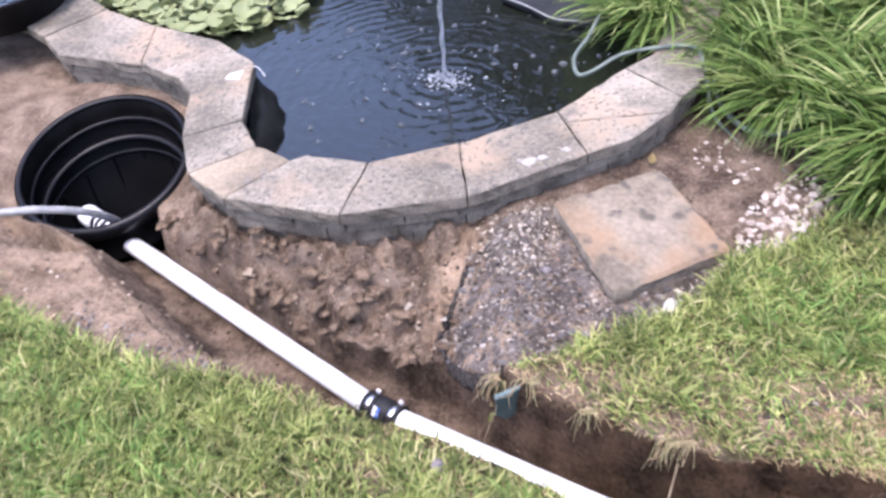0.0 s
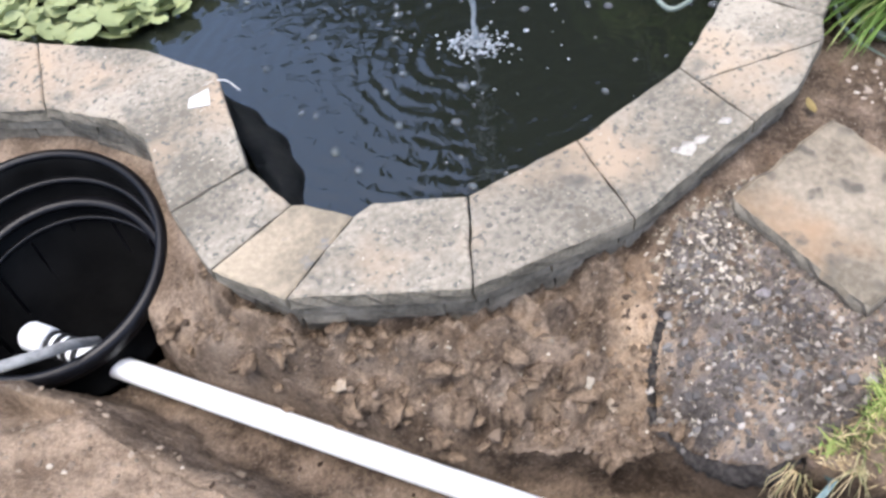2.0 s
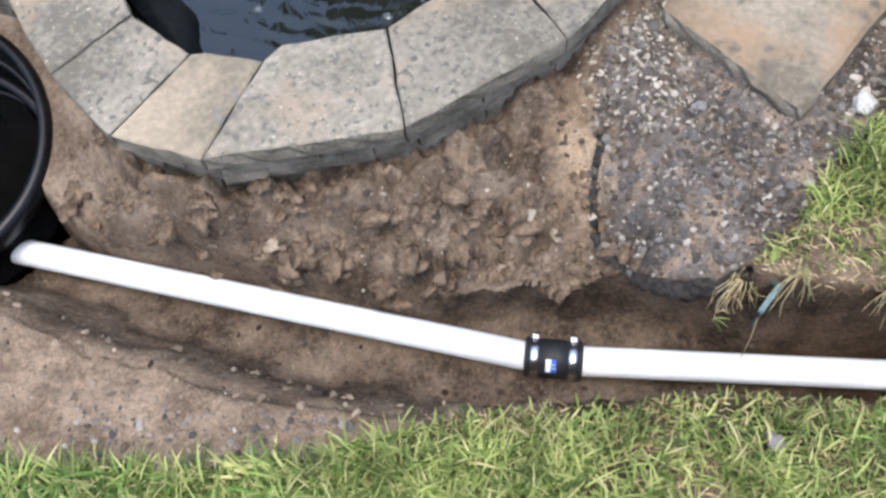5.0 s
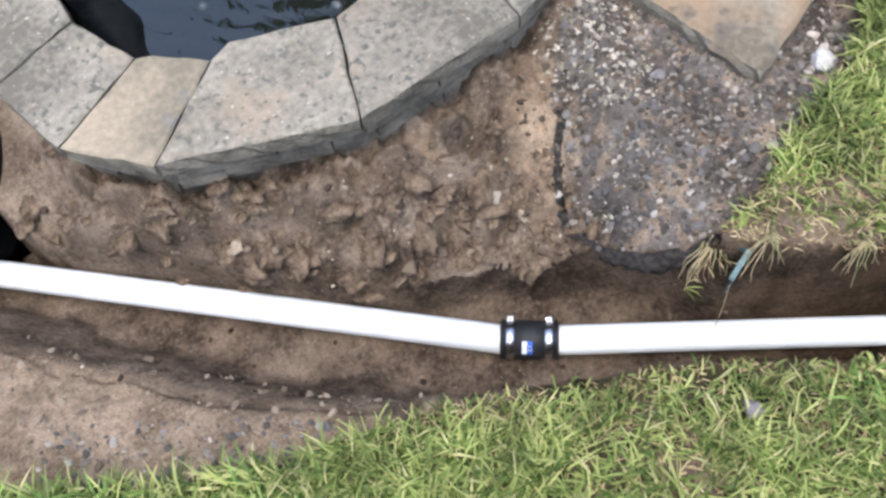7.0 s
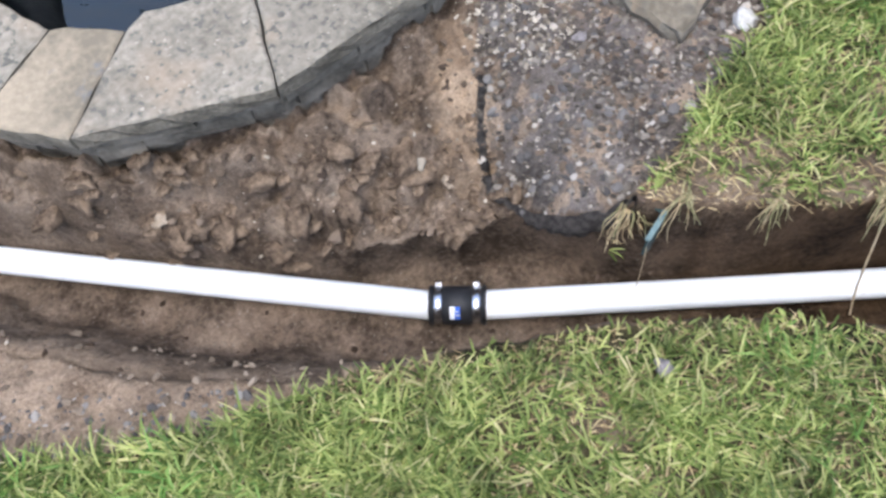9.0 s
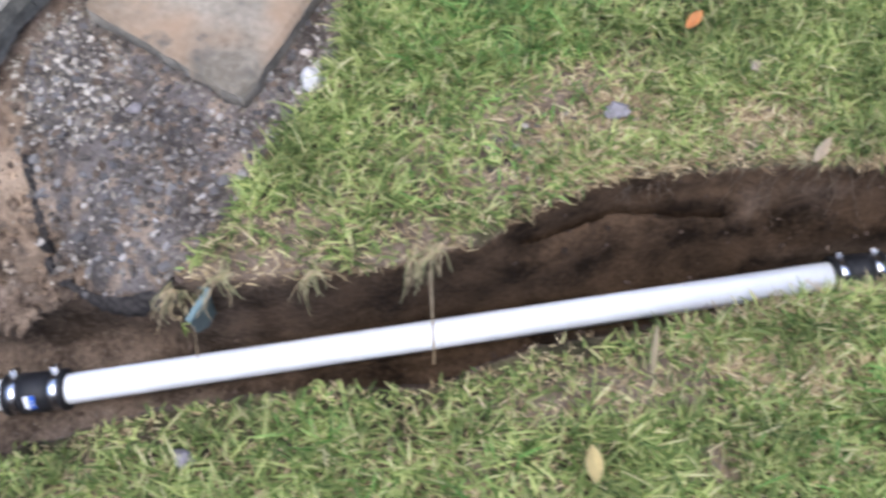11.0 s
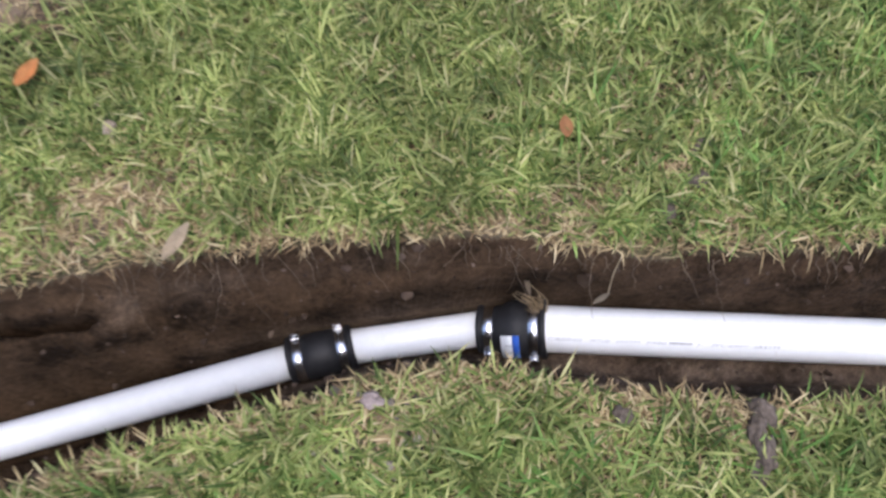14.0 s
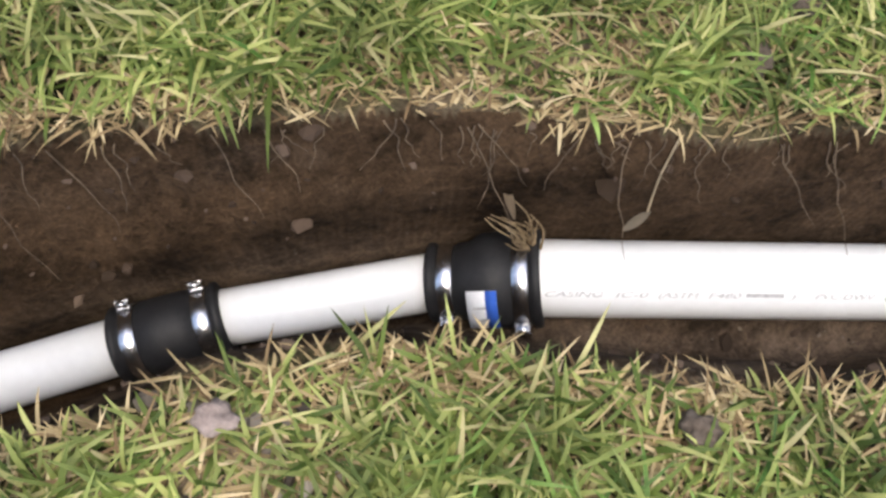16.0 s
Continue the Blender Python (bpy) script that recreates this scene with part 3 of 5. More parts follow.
def water_material():
    m = bpy.data.materials.new("pond_water")
    m.use_nodes = True
    nt = m.node_tree
    N, L = nt.nodes.new, nt.links.new
    b = nt.nodes["Principled BSDF"]
    b.inputs["Base Color"].default_value = (0.0100, 0.0116, 0.0086, 1)
    b.inputs["Roughness"].default_value, b.inputs["IOR"].default_value = 0.04, 1.47
    b.inputs["Specular IOR Level"].default_value = 1.0
    co = N("ShaderNodeTexCoord").outputs["Object"]
    n = N("ShaderNodeTexNoise")
    n.inputs["Scale"].default_value, n.inputs["Detail"].default_value, n.inputs["Distortion"].default_value = 17, 4, 0.8
    L(co, n.inputs["Vector"])
    off = N("ShaderNodeVectorMath")
    off.operation = "SUBTRACT"
    off.inputs[1].default_value = (-0.144, 2.14, 0)
    L(co, off.inputs[0])
    wv = N("ShaderNodeTexWave")
    wv.wave_type, wv.rings_direction = "RINGS", "SPHERICAL"
    wv.inputs["Scale"].default_value, wv.inputs["Distortion"].default_value, wv.inputs["Detail"].default_value = 7, 7.0, 3
    L(off.outputs[0], wv.inputs["Vector"])
    ad = N("ShaderNodeMath")
    ad.operation = "MULTIPLY_ADD"
    L(wv.outputs["Fac"], ad.inputs[0])
    ad.inputs[1].default_value = 0.22
    L(n.outputs["Fac"], ad.inputs[2])
    bp = N("ShaderNodeBump")
    bp.inputs["Strength"].default_value, bp.inputs["Distance"].default_value = 0.32, 0.012
    L(ad.outputs[0], bp.inputs["Height"])
    L(bp.outputs[0], b.inputs["Normal"])
    return m


M_water = water_material()
bm = bmesh.new()
bm.faces.new([bm.verts.new((x, y, WATER_Z)) for x, y in POND_IN])
tagged(part("water", bm, M_water, shade=False), "dark rippled pond water", "water", kind="structure")


def shrink(poly, d):
    """Each corner of a convex-ish outline drawn in by d."""
    n = len(poly)
    area = sum(poly[i][0] * poly[(i + 1) % n][1] - poly[(i + 1) % n][0] * poly[i][1] for i in range(n))
    sg = 1 if area > 0 else -1
    out = []
    for i in range(n):
        a, b, c = (Vector(poly[j % n]) for j in (i - 1, i, i + 1))
        e1, e2 = (b - a).normalized(), (c - b).normalized()
        n1, n2 = Vector((-e1.y, e1.x)) * sg, Vector((-e2.y, e2.x)) * sg
        w = (n1 + n2).normalized()
        out.append(b + w * d / max(0.45, w.dot(n1)))
    return out


def stone_slab(poly, top, thick, gap=0.0018, rough=0.002, seed=0, bevel=0.004):
    """A flat stone with hewn sides and worn edges."""
    rng = random.Random(seed)
    p = shrink(poly, gap)
    pts = []
    for i, a in enumerate(p):
        b = p[(i + 1) % len(p)]
        n = max(1, int((b - a).length / 0.025))
        for k in range(n):
            q = a.lerp(b, k / n)
            pts.append(q + (Vector((rng.uniform(-rough, rough), rng.uniform(-rough, rough))) if k else Vector((0, 0))))
    bm = bmesh.new()
    rings = []
    inner = shrink([tuple(q) for q in pts], bevel) if bevel else pts
    lay = [(inner, 0.0), (pts, -bevel * 0.8), (None, -thick * 0.5), (pts, -thick)]
    for outline, dz in lay:
        ring = []
        for q in (outline or pts):
            j = rng.uniform(-rough, rough) * 1.5 if outline is None else 0
            ring.append(bm.verts.new((q.x + j, q.y + j, top(q.x, q.y) + dz)))
        rings.append(ring)
    m = len(pts)
    for r1, r2 in zip(rings, rings[1:]):
        for k in range(m):
            bm.faces.new((r1[k], r1[(k + 1) % m], r2[(k + 1) % m], r2[k]))
    bm.faces.new(rings[0])
    bm.faces.new(rings[-1][::-1])
    return bm


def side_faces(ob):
    """Puts the darker stone colour on a slab's sides and underside."""
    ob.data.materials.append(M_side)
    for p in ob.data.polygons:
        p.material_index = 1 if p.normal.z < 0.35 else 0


COPING = [
    [(-1.75, 2.62), (-1.458, 2.397), (-1.293, 2.552), (-1.55, 2.80)],
    [(-1.458, 2.397), (-1.362, 2.281), (-1.051, 2.177), (-1.076, 2.41), (-1.293, 2.552)],
    [(-1.051, 2.177), (-0.907, 2.083), (-0.852, 2.008), (-0.813, 1.80), (-0.661, 1.857), (-0.692, 2.14), (-0.834, 2.28), (-1.076, 2.41)],
    [(-0.813, 1.80), (-0.753, 1.645), (-0.595, 1.739), (-0.661, 1.857)],
    [(-0.753, 1.645), (-0.636, 1.541), (-0.493, 1.673), (-0.569, 1.73), (-0.595, 1.739)],
    [(-0.636, 1.541), (-0.34, 1.458), (-0.294, 1.645), (-0.456, 1.69), (-0.493, 1.673)],
    [(-0.34, 1.458), (-0.05, 1.498), (-0.077, 1.70), (-0.294, 1.645)],
    [(-0.05, 1.498), (0.227, 1.628), (0.164, 1.805), (-0.077, 1.70)],
    [(0.227, 1.628), (0.328, 1.672), (0.44, 1.773), (0.181, 1.757)],
    [(0.181, 1.757), (0.44, 1.773), (0.47, 1.83), (0.345, 1.975), (0.164, 1.805)],
    [(0.47, 1.83), (0.535, 1.90), (0.54, 2.0), (0.42, 2.03), (0.345, 1.975)],
    [(0.54, 2.0), (0.64, 2.25), (0.52, 2.28), (0.42, 2.03)],
    [(0.64, 2.25), (0.72, 2.7), (0.60, 2.7), (0.52, 2.28)],
]
coping = tagged(empty("pond_coping", (-0.3, 1.6, 0.05)), "pale sandstone coping slabs round the pond edge", "coping", kind="structure")
for i, poly in enumerate(COPING):
    lift = random.Random(i).uniform(-0.002, 0.002)
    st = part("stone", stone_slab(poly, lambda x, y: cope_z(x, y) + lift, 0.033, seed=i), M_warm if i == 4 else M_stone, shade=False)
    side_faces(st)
    st.parent = coping
    st.matrix_parent_inverse = Matrix.Translation((0.3, -1.6, -0.05))
slab_n = (Vector(SLAB[1]) - Vector(SLAB[0])).cross(Vector(SLAB[3]) - Vector(SLAB[0]))
slab_z = lambda x, y: SLAB[0][2] - (slab_n.x * (x - SLAB[0][0]) + slab_n.y * (y - SLAB[0][1])) / slab_n.z
SLAB_OUTLINE = []
for k in range(4):
    a, b, c = (Vector(SLAB[j % 4][:2]) for j in (k - 1, k, k + 1))
    SLAB_OUTLINE += [tuple(b + (a - b).normalized() * 0.014), tuple(b + (a + c - 2 * b).normalized() * 0.004), tuple(b + (c - b).normalized() * 0.014)]
slab = tagged(part("paving_slab", stone_slab(SLAB_OUTLINE, slab_z, 0.040, 0.001, 0.0035, 77, 0.009), M_slab, shade=False), "weathered square stone paving slab lying on the soil", "paving slab")
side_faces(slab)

# ---- white pipes and couplings in the trench ----

def pipe(a, b, r, label):
    bm = lathe([(r - 0.0035, 0), (r - 0.0008, 0), (r, 0.001), (r, (b - a).length - 0.001), (r - 0.0035, (b - a).length)], (0, 0, 0), b - a, 40)
    ob = part("pipe", bm, M_pvc)
    ob.location = a
    return tagged(ob, label, "pipe", "pipes in the trench")


pipe(A0, A1, PIPE_R, "white plastic drain pipe running from the tub along the trench")
pipe(B0, B1, PIPE_R, "long white plastic drain pipe lying in the trench")
pipe(C0, C1, PIPE_R, "short white plastic pipe piece between two rubber couplings")
pipe(D0, D1, BIG_R, "wide white plastic pipe with faint grey printing")

# ---- rubber couplings with steel bands ----
M_label = material("label_white", (0.70, 0.72, 0.74), (0.82, 0.83, 0.84), 60, 0.4, 0.0)
M_blue = material("label_blue", (0.03, 0.10, 0.45), (0.05, 0.14, 0.55), 60, 0.4, 0.0)
M_print = material("grey_print", (0.30, 0.31, 0.32), (0.52, 0.525, 0.535), 300, 0.6, 0.0)


def box_bm(centre, ax, ay, az, sx, sy, sz, bevel=0.0):
    bm = bmesh.new()
    bmesh.ops.create_cube(bm, size=1)
    m = Matrix((ax * sx, ay * sy, az * sz)).transposed()
    for v in bm.verts:
        v.co = Vector(centre) + m @ v.co
    if bevel:
        bmesh.ops.bevel(bm, geom=bm.edges[:], offset=bevel, segments=2, affect="EDGES", profile=0.5)
    return bm


def coupling(a, b, r0, r1, label, sticker_at=None, screws=(0.86, 0.5)):
    """A black rubber sleeve from a to b over pipes of radii r0 and r1, with a worm band near each end."""
    a, b = Vector(a), Vector(b)
    d = (b - a).normalized()
    length = (b - a).length
    side = Vector((-d.y, d.x, 0)).normalized()
    up = d.cross(side) * -1
    up = up if up.z > 0 else -up
    far = side if side.y > 0 else -side
    e0, e1, w = r0 + 0.0055, r1 + 0.0055, 0.0240
    half = length * (0.5 if r0 == r1 else 0.42)
    prof = [(r0 + 0.0002, 0.0), (e0 + 0.001, 0.0), (e0 + 0.003, 0.0015), (e0 + 0.003, 0.0065), (e0, 0.0075), (e0, w), (e0 + 0.002, w + 0.001), (e0 + 0.002, half - 0.006),
            (e1 + 0.002, half + 0.006), (e1 + 0.002, length - w - 0.001), (e1, length - w), (e1, length - 0.0075), (e1 + 0.003, length - 0.0065), (e1 + 0.003, length - 0.0015), (e1 + 0.001, length), (r1 + 0.0002, length)]
    thing = tagged(empty("pipe_coupling", a), label, "pipe coupling", "couplings on the pipes")
    part("sleeve", lathe(prof, (0, 0, 0), d, 48), M_rubber, thing)
    for h, r in ((0.0157, e0), (length - 0.0157, e1)):
        band = part("band", lathe([(r, h - 0.0066), (r + 0.0008, h - 0.0066), (r + 0.0014, h - 0.0062), (r + 0.0014, h + 0.0062), (r + 0.0008, h + 0.0066), (r, h + 0.0066)], (0, 0, 0), d, 48), M_steel, thing, "shiny steel hose band")
        n = (far * screws[0] + up * screws[1]).normalized()
        t = d.cross(n)
        c = d * h + n * (r + 0.0055)
        part("screw_housing", box_bm(c, d, t, n, 0.011, 0.014, 0.008, 0.0015), M_steel, band, shade=False)
        part("screw", lathe([(0.0005, -0.011), (0.0038, -0.011), (0.0042, -0.008), (0.0042, -0.004), (0.0025, -0.004), (0.0025, 0.012), (0.0005, 0.012)], c + n * 0.001, t, 12), M_steel, band)
    if sticker_at is not None:
        ang0, ang1, h0, h1 = sticker_at
        patches = [("sticker", M_label, h0, h1), ("sticker_stripe", M_blue, h1 - 0.009, h1)]
        for k, (nm, mt, ha, hb) in enumerate(patches):
            bm = bmesh.new()
            r = max(e0, e1) + 0.0026 + 0.0003 * k
            rows = []
            for i in range(9):
                ang = ang0 + (ang1 - ang0) * i / 8
                v = up * math.cos(ang) - far * math.sin(ang)
                rows.append([bm.verts.new(d * hh + v * (r + o)) for hh in (ha, hb) for o in (0, 0.0003)])
            for p, q in zip(rows, rows[1:]):
                bm.faces.new((p[1], p[3], q[3], q[1]))
                bm.faces.new((p[0], q[0], q[2], p[2]))
                bm.faces.new((p[0], p[1], q[1], q[0]))
                bm.faces.new((p[2], q[2], q[3], p[3]))
            part(nm, bm, mt, thing, "white and blue paper sticker" if k == 0 else "blue stripe")
        for i in range(2):
            ang = ang0 + (ang1 - ang0) * (0.35 + 0.3 * i)
            v = up * math.cos(ang) - far * math.sin(ang)
            part("print_bar", box_bm(d * (h0 + 0.010 + 0.002 * i) + v * (max(e0, e1) + 0.0031), d, d.cross(v), v, 0.010, 0.0022, 0.0003), M_print, thing, shade=False)
    return thing


j1a, j1b = A1 + (A0 - A1).normalized() * 0.022, B0 + (B1 - B0).normalized() * 0.018
coupling(j1a, j1b, PIPE_R, PIPE_R, "black rubber coupling with two steel bands joining white pipes", (0.45, 1.15, 0.035, 0.052))
j2a, j2b = B1 + (B0 - B1).normalized() * 0.021, C0 + (C1 - C0).normalized() * 0.014
coupling(j2a, j2b, PIPE_R, PIPE_R, "black rubber coupling between the long and short pipe")
j3a, j3b = C1 + (C0 - C1).normalized() * 0.028, D0 + (D1 - D0).normalized() * 0.021
coupling(j3a, j3b, PIPE_R, BIG_R, "black rubber reducing coupling with a blue and white sticker", (0.45, 1.5, 0.0345, 0.0585), (-0.99, 0.05))

# printing along the wide pipe
dD = (D1 - D0).normalized()
sideD = Vector((-dD.y, dD.x, 0)).normalized()
vD = (Vector((0, 0, 1)) * math.cos(0.62) - sideD * math.sin(0.62)).normalized()
upD = vD.cross(dD)
wide_pipe = next(o for o in scene.objects if o.get("label", "").startswith("wide white"))


def print_text(text, along, width):
    cu = bpy.data.curves.new("printing", "FONT")
    cu.body, cu.size, cu.extrude, cu.shear = text, 0.0065, 0.00008, 0.25
    tmp = new("printing", cu)
    bpy.context.view_layer.update()
    me = bpy.data.meshes.new_from_object(tmp.evaluated_get(bpy.context.evaluated_depsgraph_get()))
    wide = tmp.dimensions.x or 1
    bpy.data.objects.remove(tmp)
    me.materials.clear()
    me.materials.append(M_print)
    ob = new("printing", me)
    ob.parent = wide_pipe
    ob["label"] = "faint grey printed letters"
    m = Matrix((dD * width / wide, upD, vD)).transposed().to_4x4()
    m.translation = dD * along + vD * (BIG_R + 0.0004) - upD * 0.0025
    ob.matrix_basis = m


for text, along, width in (("CASING", 0.016, 0.046), ("IC-0", 0.072, 0.026), ("(ASTM", 0.106, 0.032), ("F480", 0.146, 0.026), (")-", 0.212, 0.010), ("PVC-DWV", 0.232, 0.049), ("(ASTM", 0.288, 0.034)):
    print_text(text, along, width)
part("print_bar", box_bm(dD * 0.192 + vD * (BIG_R + 0.0003), dD, upD, vD, 0.030, 0.0032, 0.0002), M_print, wide_pipe, shade=False)

# ---- tub ----
M_hose = material("grey_hose", (0.20, 0.20, 0.19), (0.34, 0.34, 0.32), 30, 0.5, 0.05)
tub = tagged(empty("tub", TUB_C), "black plastic filter tub sunk tilted into the trench", "tub")


def tub_ring(prof, seg=80):
    """Rings level with the tilted rim, set straight below one another."""
    bm = bmesh.new()
    u, v = Vector((1, 0, 0)), TUB_N.cross(Vector((1, 0, 0)))
    rings = [[bm.verts.new(Vector((0, 0, h)) + (u * math.cos(k * math.tau / seg) + v * math.sin(k * math.tau / seg)) * r) for k in range(seg)] for r, h in prof]
    for p, q in zip(rings, rings[1:] + rings[:1]):
        for k in range(seg):
            bm.faces.new((p[k], p[(k + 1) % seg], q[(k + 1) % seg], q[k]))
    return bm


part("body", tub_ring([(0.244, 0.0), (0.247, -0.03), (0.243, -0.05), (0.243, -0.10), (0.249, -0.104), (0.249, -0.118), (0.241, -0.122), (0.228, -0.39), (0.001, -0.392), (0.001, -0.38),
                       (0.220, -0.376), (0.226, -0.115), (0.2365, -0.108), (0.2385, -0.045), (0.240, -0.04), (0.2405, -0.002)]), M_plastic_in, tub)
part("rim", tub_ring([(0.240, -0.001), (0.241, 0.006), (0.247, 0.009), (0.256, 0.007), (0.262, 0.0), (0.262, -0.022), (0.257, -0.024), (0.256, -0.006), (0.246, -0.004)]), M_plastic, tub, "rounded black rim")
part("ledge", tub_ring([(0.232, -0.104), (0.214, -0.108), (0.211, -0.114), (0.214, -0.122), (0.232, -0.124)]), M_plastic, tub, "moulded ledge ring")
part("ledge", tub_ring([(0.226, -0.158), (0.219, -0.160), (0.217, -0.165), (0.219, -0.170), (0.226, -0.172)]), M_plastic, tub, "moulded ring")
part("ledge", tub_ring([(0.238, -0.052), (0.231, -0.054), (0.229, -0.059), (0.231, -0.064), (0.238, -0.066)]), M_plastic, tub, "moulded ring")

for k in range(14):
    a = k * math.tau / 14 + 0.2
    n_out = Vector((math.cos(a), math.sin(a), 0))
    part("fin", box_bm(n_out * 0.221 + Vector((0, 0, -0.255 - 0.29 * 0.221 * -n_out.y)), n_out, n_out.cross(Vector((0, 0, 1))), Vector((0, 0, 1)), 0.012, 0.005, 0.15, 0.0015), M_plastic, tub, "moulded stiffening fin", shade=False)

# pipe end and clamps inside the tub
dA = (A0 - A1).normalized()
stub = tagged(empty("pipe_end", A0), "white pipe end with black ridged clamps inside the tub", "pipe")
part("tail", lathe([(0.001, 0.185), (0.022, 0.185), (0.0245, 0.178), (0.0245, 0.0), (0.001, 0.0)], (0, 0, 0), dA, 32), M_pvc, stub)
for h in (0.035, 0.062, 0.085, 0.108):
    part("ring", lathe([(0.0245, h - 0.006), (0.0285, h - 0.005), (0.0295, h), (0.0285, h + 0.005), (0.0245, h + 0.006)], (0, 0, 0), dA, 32), M_rubber, stub, "black ridged ring")
part("socket", lathe([(0.0245, 0.118), (0.031, 0.118), (0.032, 0.124), (0.032, 0.17), (0.030, 0.176), (0.0245, 0.176)], (0, 0, 0), dA, 32), M_pvc, stub)

M_green = material("green_hose", (0.10, 0.125, 0.10), (0.18, 0.21, 0.175), 25, 0.45, 0.05)
tagged(part("hose", tube(spline([(-1.75, 1.58, 0.01), (-1.5, 1.60, 0.012), (-1.27, 1.615, 0.01), (-1.18, 1.63, 0.004), (-1.10, 1.665, -0.03), (-1.07, 1.72, -0.09), (-1.06, 1.78, -0.17)]), 0.0105, 14), M_hose),
       "grey plastic hose leading over the rim into the tub", "hose")

# ---- stones of the low wall under the coping ----
wall = tagged(empty("pond_wall", (-0.3, 1.6, 0.0)), "low dry-laid wall of grey stone under the coping", "wall", kind="structure")
rng = random.Random(4)
run = [Vector(p) for p in COPE_OUT[1:16]]
lens = [0]
for a, b in zip(run, run[1:]):
    lens.append(lens[-1] + (b - a).length)


def on_run(s, inset):
    s = min(max(s, 0), lens[-1] - 1e-4)
    i = max(k for k in range(len(lens) - 1) if lens[k] <= s)
    a, b = run[i], run[i + 1]
    e = (b - a).normalized()
    return a.lerp(b, (s - lens[i]) / (b - a).length) + Vector((-e.y, e.x)) * inset


for row, (top, bot, inset) in enumerate(((-0.034, -0.064, 0.014), (-0.065, -0.098, 0.020), (-0.099, -0.135, 0.024))):
    s = rng.uniform(0, 0.05)
    while s < lens[-1]:
        L_ = rng.uniform(0.07, 0.20)
        ins = inset + rng.uniform(-0.005, 0.005)
        outer = [on_run(s + L_ * k / 3, ins) for k in range(4)]
        inner = [on_run(s + L_ * k / 3, ins + 0.07) for k in range(4)][::-1]
        zt = lambda x, y: cope_z(x, y) + top
        pts = [tuple(p) for p in outer + inner]
        st = part("stone", stone_slab(pts, zt, top - bot, 0.0015, 0.002, rng.random(), 0.003), M_wall, wall, shade=False)
        st.matrix_parent_inverse = Matrix.Translation((0.3, -1.6, 0.0))
        s += L_

# ---- liner fold at the inner edge, fountain, bubbles, water plants ----
bm = bmesh.new()
cols = []
for k in range(25):
    f = k / 24
    p = Vector((-0.700, 2.15, 0)).lerp(Vector((-0.600, 1.735, 0)), f)
    q = Vector((1, 0.2, 0)).normalized()
    bulge = math.sin(math.pi * min(1, f * 0.95 + 0.04)) ** 0.7
    cols.append([bm.verts.new((p + q * (0.075 * bulge * w + 0.006 * math.sin(f * 23 + w * 5) * w - 0.015 * (1 - w)))[:2] + (z,)) for w, z in ((0, 0.085), (0.35, 0.08), (0.7, 0.062), (0.9, 0.045), (1.0, 0.02), (0.95, -0.1))])
for p, q in zip(cols, cols[1:]):
    for a, b, c, d in zip(p, p[1:], q[1:], q):
        bm.faces.new((a, b, c, d))
bmesh.ops.solidify(bm, geom=bm.faces[:], thickness=0.002)
tagged(part("liner_fold", bm, M_liner), "black rubber liner bulging out over the water", "pond liner")

M_tag = material("white_paper", (0.42, 0.41, 0.37), (0.58, 0.57, 0.53), 60, 0.6, 0.1)
M_splash = material("white_water", (0.30, 0.34, 0.36), (0.58, 0.61, 0.63), 60, 0.1, 0.4)
M_splash.node_tree.nodes["Principled BSDF"].inputs["Transmission Weight"].default_value = 0.45
glass = bpy.data.materials.new("clear_water")
glass.use_nodes = True
g = glass.node_tree.nodes["Principled BSDF"]
g.inputs["Base Color"].default_value, g.inputs["Roughness"].default_value, g.inputs["IOR"].default_value = (0.9, 0.95, 0.95, 1), 0.05, 1.33
g.inputs["Transmission Weight"].default_value = 0.93
fountain = tagged(empty("fountain_jet", (-0.144, 2.145, WATER_Z)), "thin jet of water splashing into the pond", "water jet")
jet = spline([(0, 0, 0), (0.004, 0.002, 0.2), (0.012, 0.004, 0.45), (0.025, 0.008, 0.75), (0.03, 0.01, 0.95)], 10)
part("stream", tube([p + Vector((0.002 * math.sin(i * 1.7), 0.002 * math.cos(i * 2.3), 0)) for i, p in enumerate(jet)], 0.004, 10, [0.0058 + 0.0012 * math.sin(i * 1.3) for i in range(len(jet))]), M_splash, fountain)


